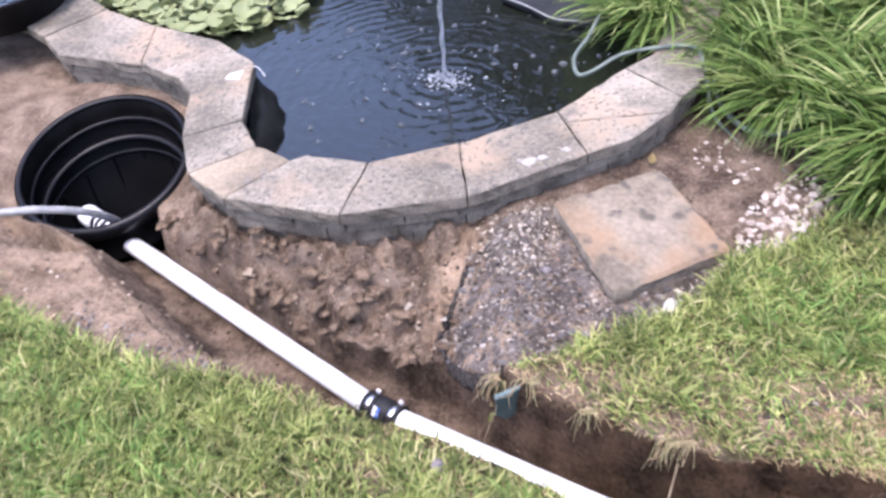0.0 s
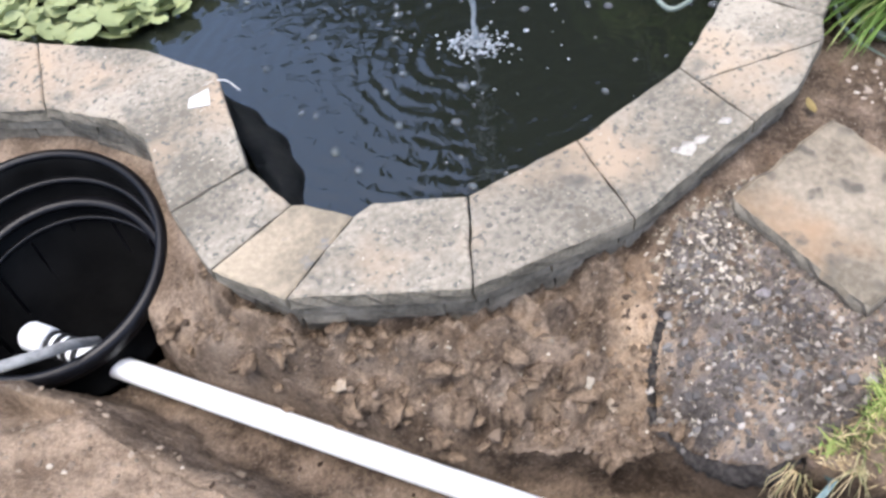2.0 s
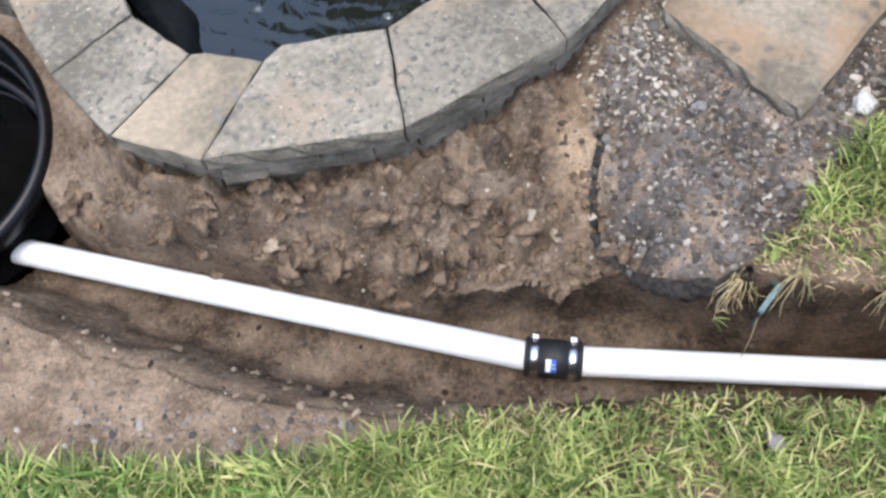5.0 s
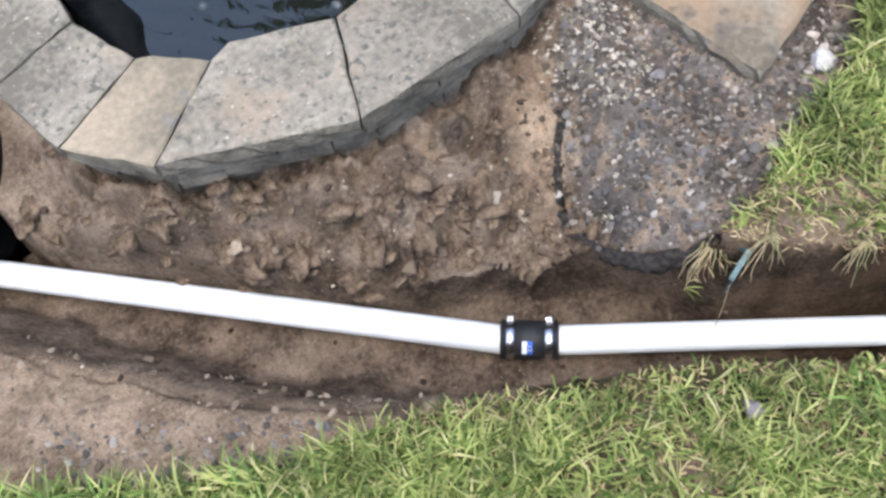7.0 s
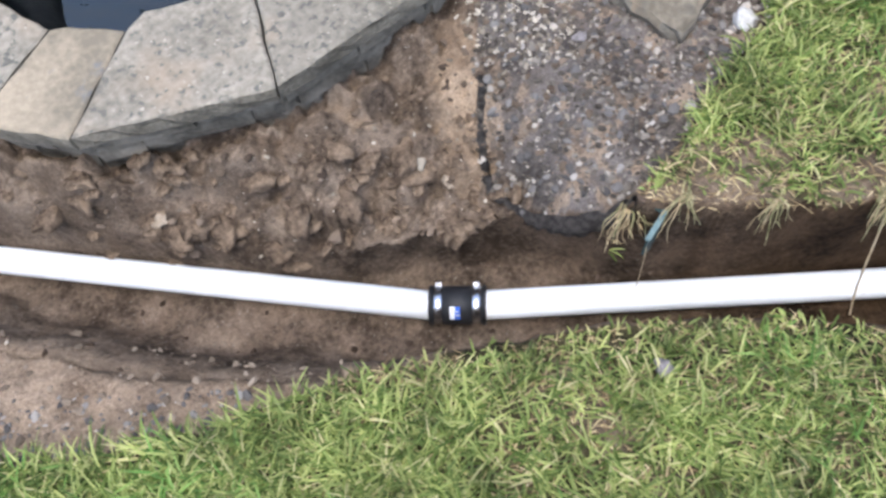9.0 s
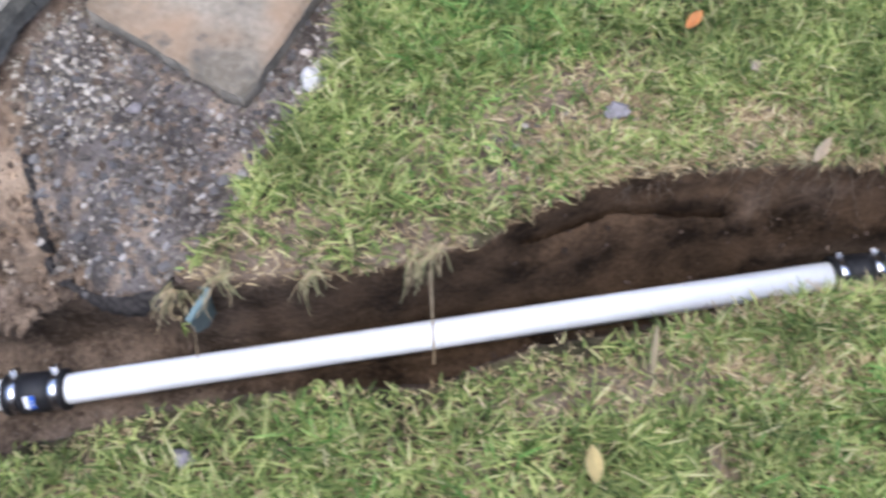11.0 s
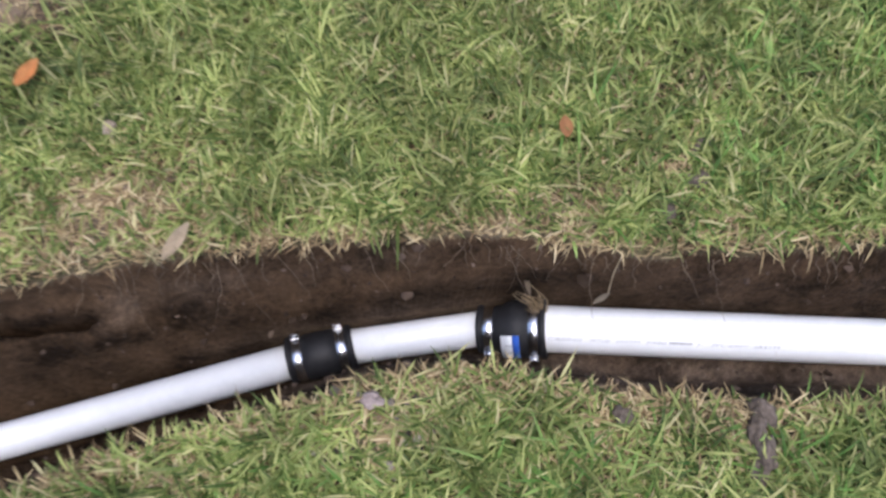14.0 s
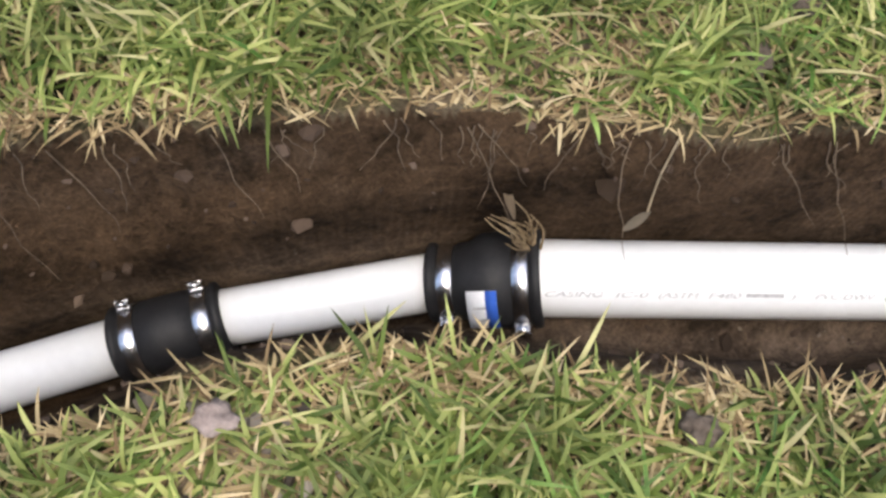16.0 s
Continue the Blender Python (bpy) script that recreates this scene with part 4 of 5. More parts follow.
def blobs(centres, radii, squash, seed, rough=0.25):
    """Many small lumpy pebbles or drops as one numpy mesh."""
    t = (1 + 5**0.5) / 2
    iv = np.array([(-1, t, 0), (1, t, 0), (-1, -t, 0), (1, -t, 0), (0, -1, t), (0, 1, t), (0, -1, -t), (0, 1, -t), (t, 0, -1), (t, 0, 1), (-t, 0, -1), (-t, 0, 1)]) / 1.902
    fa = np.array([(0, 11, 5), (0, 5, 1), (0, 1, 7), (0, 7, 10), (0, 10, 11), (1, 5, 9), (5, 11, 4), (11, 10, 2), (10, 7, 6), (7, 1, 8), (3, 9, 4), (3, 4, 2), (3, 2, 6), (3, 6, 8), (3, 8, 9), (4, 9, 5), (2, 4, 11), (6, 2, 10), (8, 6, 7), (9, 8, 1)])
    r = np.random.RandomState(seed)
    n = len(centres)
    ang = r.rand(n) * 6.283
    v = iv[None] * (1 + rough * (r.rand(n, 12, 1) - 0.5) * 2)
    v = v * np.stack([1 + 0.5 * r.rand(n), 0.7 + 0.4 * r.rand(n), np.full(n, squash) * (0.7 + 0.6 * r.rand(n))], -1)[:, None]
    c, s_ = np.cos(ang)[:, None], np.sin(ang)[:, None]
    v = np.stack([v[..., 0] * c - v[..., 1] * s_, v[..., 0] * s_ + v[..., 1] * c, v[..., 2]], -1)
    v = v * np.asarray(radii)[:, None, None] + np.asarray(centres)[:, None]
    return v.reshape(-1, 3), (fa[None] + 12 * np.arange(n)[:, None, None]).reshape(-1, 3)


R = np.random.RandomState(11)
n = 420
rr = np.abs(R.normal(0, 0.034, n))
an = R.rand(n) * 6.283
cen = np.stack([rr * np.cos(an), rr * np.sin(an), 0.026 * R.rand(n) * np.exp(-rr / 0.03)], -1)
v, f = blobs(cen, 0.0012 + 0.0048 * R.rand(n) ** 2, 0.4, 3)
part_me = array_mesh("splash", v, f, M_splash)
sp = new("splash", part_me)
sp.parent = fountain
tagged(sp, kind="stuff")

pts = np.stack([R.uniform(-0.75, 0.5, 420), R.uniform(1.65, 3.2, 420)], -1)
ok = inside(pts[:, 0] * 1.04, pts[:, 1] - 0.03, POND_IN)
pts = pts[ok][:175]
v, f = blobs(np.c_[pts, np.full(len(pts), WATER_Z + 0.001)], 0.004 + 0.008 * R.rand(len(pts)) ** 2, 0.65, 9, 0.04)
tagged(new("bubbles", array_mesh("bubbles", v, f, glass)), "clear round bubbles floating on the pond", "bubbles", kind="stuff")

rr, an = 0.03 + 0.20 * R.rand(70) ** 1.8, R.rand(70) * 6.283
fx, fy = -0.144 + rr * np.cos(an), 2.14 + 0.9 * rr * np.sin(an)
ok = inside(fx * 1.05, fy - 0.04, POND_IN)
v, f = blobs(np.stack([fx, fy, np.full(70, WATER_Z + 0.0005)], -1)[ok][:44], (0.002 + 0.0055 * R.rand(70) ** 2)[ok][:44], 0.4, 19, 0.05)
tagged(new("foam", array_mesh("foam", v, f, M_splash)), "white foam bubbles round the splashing jet", "foam", kind="stuff")

# liner sheet lying on the water at the far bank; a pale tube draws its edge highlight
far_liner = tagged(empty("liner_sheet", (0.25, 2.6, WATER_Z)), "black liner sheet lying on the water, edge highlight added as a tube", "pond liner")
part("sheet", stone_slab([(-0.242, 0.04), (-0.07, -0.135), (0.09, -0.19), (0.30, -0.12), (0.26, 0.42), (-0.15, 0.45)], lambda x, y: 0.028 + 0.012 * math.sin(x * 17 + y * 9), 0.020, 0, 0.002, 8, 0.003), M_liner, far_liner)
part("hem", tube(spline([(-0.242, 0.04, 0.027), (-0.16, -0.05, 0.033), (-0.07, -0.135, 0.021), (0.01, -0.165, 0.022)]), 0.0028, 8), M_hose, far_liner, "pale grey tube in place of the edge highlight")

M_pad = blade_material("lily_leaf", [(0.0, (0.07, 0.11, 0.035)), (0.5, (0.17, 0.22, 0.085)), (0.85, (0.27, 0.32, 0.155)), (1.0, (0.36, 0.32, 0.15))], 0.45, 0.15)


def water_plant(seed):
    """A floating rosette of rounded, cupped leaves."""
    rg = random.Random(seed)
    thing = empty("water_plant")
    for k in range(rg.randint(7, 10)):
        a = k * 2.4 + rg.uniform(-0.3, 0.3)
        r = rg.uniform(0.018, 0.040)
        off = rg.uniform(0.015, 0.06)
        tilt = rg.uniform(0.15, 0.95) * (1.2 - off * 12)
        bm = bmesh.new()
        centre = bm.verts.new((0, 0, -0.003))
        rings = []
        for q, (s_, h) in enumerate(((0.55, 0.0), (1.0, 0.004))):
            rings.append([bm.verts.new((r * s_ * math.cos(j * math.tau / 14) * (1 + 0.06 * math.sin(j * 2 + k)), r * s_ * math.sin(j * math.tau / 14), h + 0.002 * math.sin(j * 1.7 + k))) for j in range(14)])
        for j in range(14):
            bm.faces.new((centre, rings[0][j], rings[0][(j + 1) % 14]))
            bm.faces.new((rings[0][j], rings[1][j], rings[1][(j + 1) % 14], rings[0][(j + 1) % 14]))
        m = pose(off * math.cos(a), off * math.sin(a), 0.006 + 0.003 * k + rg.uniform(0, 0.008)) @ Matrix.Rotation(a, 4, "Z") @ Matrix.Rotation(-tilt, 4, "Y")
        bmesh.ops.transform(bm, matrix=m, verts=bm.verts)
        part("leaf", bm, M_pad, thing)
    return tagged(thing, "floating water plant with rounded pale green leaves", "water plant", "water plants on the pond")


protos = [water_plant(k) for k in range(5)]
spots = [(x, y) for x, y in ((R.uniform(-1.52, -0.68), R.uniform(2.35, 3.0)) for _ in range(400)) if inside(np.array([x - 0.03]), np.array([y - 0.05]), POND_IN)[0] and y > 2.50 + 0.35 * max(0, x + 1.15) + 0.12 * math.sin(x * 9)]
taken = []
for x, y in spots:
    if all((x - a) ** 2 + (y - b) ** 2 > 0.058**2 for a, b in taken):
        taken.append((x, y))
for k, (x, y) in enumerate(taken[:62]):
    m = pose(x, y, WATER_Z, 0, 0, R.uniform(0, 360))
    if k < 5:
        protos[k].matrix_basis = m
    else:
        copy_thing(protos[k % 5], m)

# ---- hoses, tag, black basin by the pond ----
tagged(part("hose", tube(spline([(0.30, 2.25, 0.16), (0.262, 2.14, 0.15), (0.221, 2.07, 0.13), (0.224, 1.99, 0.12), (0.262, 1.975, 0.135), (0.336, 2.02, 0.153), (0.427, 2.04, 0.158), (0.529, 2.03, 0.158), (0.546, 1.95, 0.12),
                                 (0.556, 1.88, 0.06), (0.585, 1.835, 0.028), (0.632, 1.735, 0.016), (0.70, 1.66, 0.010)]), 0.0052, 12), M_green), "thin grey-green hose looped over the coping", "hose")
tagged(part("hose", tube(spline([(0.56, 2.5, 0.16), (0.589, 2.217, 0.13), (0.585, 2.067, 0.11), (0.575, 1.92, 0.075), (0.61, 1.83, 0.05), (0.66, 1.78, 0.05), (0.74, 1.77, 0.06), (0.83, 1.82, 0.09), (0.95, 1.95, 0.11)]), 0.0075, 12), M_green),
       "grey-green garden hose among the grass clumps", "hose")
tz = cope_z(-0.735, 2.06)
bm = stone_slab([(-0.758, 2.055), (-0.714, 2.045), (-0.712, 2.112), (-0.750, 2.120)], lambda x, y: tz + 0.004 + 0.05 * (x + 0.735), 0.0022, 0, 0.001, 5, 0.0008)
tag = tagged(part("tag", bm, M_tag, shade=False), "small white paper tag lying on the coping", "tag")
part("string", tube(spline([(-0.724, 2.110, tz + 0.004), (-0.70, 2.118, tz + 0.005), (-0.675, 2.112, tz + 0.003), (-0.655, 2.10, tz - 0.02)]), 0.0018, 8), M_tag, tag)
basin = tagged(empty("basin", (-1.70, 2.62, 0.13)), "black plastic basin with water standing beside the pond", "basin")
part("shell", lathe([(0.20, 0.0), (0.25, 0.10), (0.262, 0.105), (0.262, 0.092), (0.255, 0.088), (0.21, -0.012), (0.001, -0.012), (0.001, 0.0)], (0, 0, 0), (0, 0, 1), 56, True), M_plastic, basin)
part("water", lathe([(0.242, 0.085), (0.001, 0.085)], (0, 0, 0), (0, 0, 1), 56), M_water, basin)

# ---- blades ----
def blades(base, azim, length, width, th0, th1, levels=4, seed=0, twist=0.3):
    """Curved blades of grass: base points, heading, length, width, angle from upright at foot and tip."""
    n = len(base)
    r = np.random.RandomState(seed)
    hd = np.stack([np.cos(azim), np.sin(azim)], -1)
    wa = azim + np.pi / 2 + twist * r.randn(n)
    wd = np.stack([np.cos(wa), np.sin(wa), 0.25 * r.randn(n)], -1)
    p = base.copy()
    out = []
    shape = {4: (0.75, 1.0, 0.85, 0.10), 5: (0.75, 1.0, 0.95, 0.68, 0.06), 6: (0.7, 0.95, 1.0, 0.85, 0.55, 0.06)}[levels]
    for k in range(levels):
        t = k / (levels - 1)
        w = (width * shape[k] / 2)[:, None] * wd
        out += [p - w, p + w]
        th = th0 + (th1 - th0) * (t + 0.5 / (levels - 1))
        stp = (length / (levels - 1))[:, None]
        p = p + stp * np.concatenate([hd * np.sin(th)[:, None], np.cos(th)[:, None]], -1)
    v = np.stack(out, 1).reshape(-1, 3)
    q = np.concatenate([np.array([[2 * k, 2 * k + 1, 2 * k + 3, 2 * k + 2]]) for k in range(levels - 1)])
    f = (q[None] + 2 * levels * np.arange(n)[:, None, None]).reshape(-1, 4)
    return v, f


M_grass = blade_material("grass_green", [(0.0, (0.048, 0.078, 0.014)), (0.3, (0.120, 0.160, 0.036)), (0.62, (0.225, 0.268, 0.076)), (0.87, (0.350, 0.370, 0.120)), (1.0, (0.47, 0.42, 0.21))], 0.5, 0.25, 0.36)
M_lush = blade_material("grass_lush", [(0.0, (0.050, 0.105, 0.018)), (0.5, (0.125, 0.230, 0.046)), (1.0, (0.270, 0.380, 0.100))], 0.5, 0.25, 0.32)
M_straw = blade_material("grass_dry", [(0.0, (0.15, 0.095, 0.048)), (0.45, (0.275, 0.205, 0.104)), (0.8, (0.43, 0.335, 0.175)), (1.0, (0.58, 0.47, 0.28))], 0.8, 0.1, 0.15)
M_reed = blade_material("reed_green", [(0.0, (0.030, 0.060, 0.012)), (0.4, (0.100, 0.170, 0.035)), (0.75, (0.215, 0.300, 0.080)), (1.0, (0.40, 0.44, 0.18))], 0.5, 0.3)
def lawn_points(n, seed, box, tuft=8):
    """Feet of blades in small tufts, each with the heading away from its tuft's heart and the tuft's own vigour."""
    r = np.random.RandomState(seed)
    k = n // tuft
    cx, cy, vig = (np.repeat(a, tuft) for a in (r.uniform(box[0], box[1], k), r.uniform(box[2], box[3], k), 0.72 + 0.56 * r.rand(k)))
    head, off = r.rand(k * tuft) * 6.283, np.abs(r.normal(0, 0.0115, k * tuft))
    x, y = cx + off * np.cos(head), cy + off * np.sin(head)
    z, lawn, _ = ground_height(x, y)
    return x[lawn], y[lawn], z[lawn], head[lawn], vig[lawn], r


def grow(name, label, n, seed, box, straw=False, size=1.0, lush=False):
    x, y, z, head, vig, r = lawn_points(n, seed, box, 3 if straw else 8)
    dn, df = dist_line(x, y, NEAR_EDGE[6:]), dist_line(x, y, FAR_EDGE[9:])
    to_n = dn < df
    ok = np.where(to_n, (dn > 0.004) & (dn < 0.62), df > (0.002 if straw else 0.012)) | (x < -0.5) & (dn < 0.7)
    x, y, z, to_n, de, head, vig = x[ok], y[ok], z[ok], to_n[ok], np.minimum(dn, df)[ok], head[ok], vig[ok]
    dead = deadness(x, y)
    keep = r.rand(len(x)) < ((0.13 + 0.85 * dead + 0.9 * np.exp(-(de / 0.035) ** 2)) if straw else (1.0 - 0.88 * dead) * (1 - 0.6 * np.exp(-(de / 0.03) ** 2)))
    if lush:
        keep &= r.rand(len(x)) < smooth(-0.02, 0.14, fractal(x, y, 4.5, 140))
    x, y, z, dead, de, to_n, head, vig = x[keep], y[keep], z[keep], dead[keep], de[keep], to_n[keep], head[keep], vig[keep]
    m = len(x)
    az = head + 0.6 * r.randn(m)
    # some blades at the cut edge hang over it
    side = de < 0.022
    az = np.where(side & (r.rand(m) < np.where(to_n, 0.2, 0.15)), np.where(to_n, 0.95, -2.2) + 0.7 * r.randn(m), az)
    lie = straw & side & (r.rand(m) < 0.8)
    az = np.where(lie, -0.72 + np.pi * (r.rand(m) < 0.5) + 0.65 * r.randn(m), az)
    ln = size * vig * (0.020 + 0.030 * r.rand(m) + 0.02 * r.rand(m) ** 5) * np.where(de < 0.03, np.where(to_n, 0.75, 0.62), 1.0) * (1 - 0.35 * dead) * (0.82 if straw else 1.0) * np.where(to_n & (de < 0.06) & (x > -0.3) & (x < 0.45), 0.65, 1.0)
    wd = size * (0.0019 + 0.0021 * r.rand(m)) * (0.62 if straw else 1.0)
    th0 = 0.25 + 0.75 * r.rand(m) + (0.50 if straw else 0)
    th1 = np.minimum(th0 + 0.5 + 1.0 * r.rand(m), 2.0)
    th0 = np.where(lie, 0.9 + 0.6 * r.rand(m), th0)
    th1 = np.where(lie, th0 + 0.7 * r.randn(m), th1)
    th1 = np.where(side & ~to_n & ~lie & (r.rand(m) < 0.12), 2.2, th1)
    v, f = blades(np.stack([x, y, z - 0.003 + 0.008 * r.rand(m) ** 2], -1), az, ln, wd, th0, th1, 5, seed + 1)
    return tagged(new(name, array_mesh(name, v, f, M_straw if straw else M_lush if lush else M_grass)), label, "grass", kind="stuff")


grow("lawn_grass", "short green lawn grass with worn patches", 350000, 100, (-1.7, 2.0, -0.35, 1.9))
grow("lawn_grass", "dense green lawn grass beside the pipe joints", 22000, 110, (0.55, 1.75, -0.15, 0.95), size=1.05)
grow("lawn_grass", "lush bright green tufts in the lawn", 90000, 140, (-1.7, 2.0, -0.35, 1.9), size=1.1, lush=True)
grow("dry_grass", "dry straw-coloured grass in the lawn", 170000, 120, (-1.7, 2.0, -0.35, 1.9), True)
grow("dry_grass", "dry straw-coloured grass along the cut trench edge", 62000, 130, (0.55, 1.75, -0.15, 0.95), True, 1.1)


def reed_clump(x, y, z, n, tall, seed, spread=0.10):
    r = np.random.RandomState(seed)
    az = r.rand(n) * 6.283
    rad = spread * np.sqrt(r.rand(n))
    b = np.stack([x + rad * np.cos(az), y + rad * np.sin(az), np.full(n, z)], -1)
    th0 = 0.1 + 0.5 * r.rand(n)
    v, f = blades(b, az + 0.5 * r.randn(n), tall * (0.55 + 0.5 * r.rand(n)), 0.006 + 0.007 * r.rand(n), th0, th0 + 1.0 + 0.9 * r.rand(n), 6, seed + 7)
    v = v - np.array([x, y, z])
    ob = new("ornamental_grass", array_mesh("ornamental_grass", v, f, M_reed))
    ob.location = (x, y, z)
    return tagged(ob, "arching clump of yellow-green ornamental grass", "ornamental grass", "grass clumps by the pond")


for k, (x, y, n, tall) in enumerate(((0.80, 1.95, 420, 0.36), (0.98, 1.72, 420, 0.36), (0.72, 2.25, 420, 0.38), (1.05, 2.10, 420, 0.42), (0.50, 2.38, 380, 0.34), (0.95, 2.45, 420, 0.42), (1.25, 1.85, 420, 0.4), (1.18, 1.60, 380, 0.34), (0.92, 1.60, 200, 0.22), (1.35, 2.3, 420, 0.45), (0.75, 2.7, 400, 0.42))):
    reed_clump(x, y, 0.0 if x > 0.62 else 0.05, int(n * 2.2), tall, 300 + k)

# ---- gravel and clods ----
M_damp_clod = blade_material("damp_clod", [(0.0, (0.025, 0.017, 0.011)), (0.6, (0.06, 0.042, 0.03)), (1.0, (0.11, 0.080, 0.058))], 0.95, 0.0)
M_grit = blade_material("pale_grit", [(0.0, (0.11, 0.09, 0.064)), (0.5, (0.22, 0.188, 0.14)), (1.0, (0.44, 0.39, 0.31))], 0.9, 0.0)
M_gravel = blade_material("grey_gravel", [(0.0, (0.050, 0.042, 0.033)), (0.5, (0.100, 0.086, 0.069)), (0.85, (0.20, 0.175, 0.143)), (1.0, (0.36, 0.32, 0.265))], 0.9, 0.0)
M_pebble = blade_material("grey_pebble", [(0.0, (0.055, 0.050, 0.046)), (0.5, (0.105, 0.097, 0.089)), (0.85, (0.185, 0.170, 0.152)), (1.0, (0.34, 0.31, 0.27))], 0.85, 0.0)
M_white = blade_material("white_gravel", [(0.0, (0.20, 0.155, 0.115)), (0.5, (0.34, 0.29, 0.235)), (1.0, (0.46, 0.41, 0.35))], 0.85, 0.0)
M_crumb = blade_material("dry_crumb", [(0.0, (0.10, 0.078, 0.056)), (0.5, (0.17, 0.132, 0.096)), (1.0, (0.28, 0.225, 0.165))], 0.95, 0.0)
M_clod = blade_material("soil_clod", [(0.0, (0.055, 0.040, 0.029)), (0.5, (0.10, 0.075, 0.053)), (1.0, (0.17, 0.13, 0.095))], 0.95, 0.0)


def strew(name, label, cat, x, y, rad, mat, seed, squash=0.7, sink=0.3):
    z, lawn, tr = ground_height(x, y)
    v, f = blobs(np.stack([x, y, z + rad * (0.5 - sink)], -1), rad, squash, seed, 0.3)
    return tagged(new(name, array_mesh(name, v, f, mat, False)), label, cat, kind="stuff")


def scatter(n, seed, poly):
    r = np.random.RandomState(seed)
    p = np.array(poly)
    x, y = r.uniform(p[:, 0].min(), p[:, 0].max(), n), r.uniform(p[:, 1].min(), p[:, 1].max(), n)
    k = inside(x, y, [tuple(q) for q in poly])
    return x[k], y[k], r


x, y, r = scatter(4200, 400, GREY)
strew("gravel", "grey fine gravel trodden into the soil", "gravel", x, y, 0.0018 + 0.0045 * r.rand(len(x)) ** 2.5, M_gravel, 401)
x, y, r = scatter(560, 420, GREY)
strew("gravel", "larger grey pebbles in the trodden soil", "gravel", x, y, 0.003 + 0.0065 * r.rand(len(x)) ** 2, M_pebble, 421, 0.6, 0.40)
x, y, r = scatter(900, 402, [(-0.04, 1.50), (0.0, 1.36), (0.09, 1.31), (0.15, 1.43), (0.20, 1.58), (0.1, 1.57)])
strew("grit", "pale yellowish grit between wall and slab", "grit", x, y, 0.0015 + 0.004 * r.rand(len(x)) ** 2, M_grit, 403)
BANK = [(-0.90, 1.75), (-0.75, 1.56), (-0.5, 1.36), (-0.2, 1.24), (0.1, 1.15), (0.5, 1.3), (0.5, 1.62), (0.2, 1.6), (-0.05, 1.48), (-0.34, 1.44), (-0.64, 1.52), (-0.78, 1.65)]
x, y, r = scatter(150, 440, [(0.84, 0.42), (0.93, 0.43), (1.0, 0.37), (0.97, 0.30), (0.86, 0.33)])
strew("gravel", "grey pebbles among the grass near the pipe", "gravel", x, y, 0.002 + 0.005 * r.rand(len(x)) ** 2, M_gravel, 441, 0.65, 0.1)
x, y, r = scatter(260, 442, [(0.45, 0.98), (0.60, 1.0), (0.75, 0.90), (0.70, 0.84), (0.5, 0.88)])
strew("gravel", "grey gravel trodden into a bare lawn patch", "gravel", x, y, 0.002 + 0.004 * r.rand(len(x)) ** 2, M_gravel, 443, 0.65, 0.2)
x, y, r = scatter(900, 404, BANK)
strew("grit", "small pale stones scattered over the soil bank", "grit", x, y, 0.0014 + 0.0032 * r.rand(len(x)) ** 3, M_grit, 405)
x, y, r = scatter(2600, 406, BANK)
strew("clods", "brown crumbs of soil on the bank", "soil", x, y, 0.0015 + 0.007 * r.rand(len(x)) ** 4, M_clod, 407, 0.6, 0.45)
x, y, r = scatter(420, 430, BANK)
k = x < -0.06
x, y = x[k], y[k]
strew("clods", "larger lumps of crumbly brown soil on the bank", "soil", x, y, 0.005 + 0.012 * r.rand(len(x)) ** 2, M_clod, 431, 0.5, 0.88)
def ground_z(x, y):
    return float(ground_height(np.array([x]), np.array([y]))[0][0])


def clod(x, y, rad, mat, seed):
    """One crumbling lump of soil with a broken surface, half sunk in the bank."""
    r = random.Random(seed)
    bm = bmesh.new()
    bmesh.ops.create_icosphere(bm, subdivisions=3, radius=1)
    o, turn = Vector((r.random(), r.random(), r.random())) * 40, Matrix.Rotation(-0.62 + 1.2 * r.gauss(0, 1), 3, "Z")
    wide = 1.3 + 0.5 * r.random()
    for v in bm.verts:
        d = 1 + 0.55 * noise.noise(v.co * 1.3 + o) + 0.35 * noise.noise(v.co * 3.1 + o) + 0.18 * noise.noise(v.co * 7 + o)
        v.co = turn @ Vector((v.co.x * d * wide, v.co.y * d * 0.9, v.co.z * d * 0.7)) * rad
    ob = part("soil_clod", bm, mat)
    ob.location = (x, y, ground_z(x, y) - 0.30 * rad)
    return tagged(ob, "crumbling lump of brown soil on the dug bank", "soil clod", "clods on the bank")


M_lump = material("soil_lump", (0.045, 0.031, 0.021), (0.200, 0.146, 0.098), 26, 0.96, 0.8, fine=6.0, spec=0.1)
rl = random.Random(31)
spots_ = []
for k in range(150):
    i = rl.choice((1, 2, 2, 3, 3, 4, 4, 4, 5, 6, 6, 7, 7, 8, 8))
    a, b = Vector(FAR_EDGE[i]), Vector(FAR_EDGE[i + 1])
    e = (b - a).normalized()
    p = a.lerp(b, rl.random()) + Vector((-e.y, e.x)) * rl.uniform(0.0, 0.15)
    spots_.append((p.x, p.y, rl.uniform(0.004, 0.012) + 0.018 * rl.random() ** 4))
for k, (x, y, rad) in enumerate(spots_):
    clod(x, y, rad, M_lump, 3200 + k)
x, y, r = scatter(1100, 408, [(-1.4, 1.75), (-1.1, 1.28), (-0.64, 1.08), (-0.4, 1.05), (-0.55, 1.2), (-0.95, 1.52), (-1.1, 1.66)])
strew("clods", "loose brown crumbs on the trodden shelf", "soil", x, y, 0.0015 + 0.006 * r.rand(len(x)) ** 3, M_crumb, 409, 0.6, 0.4)
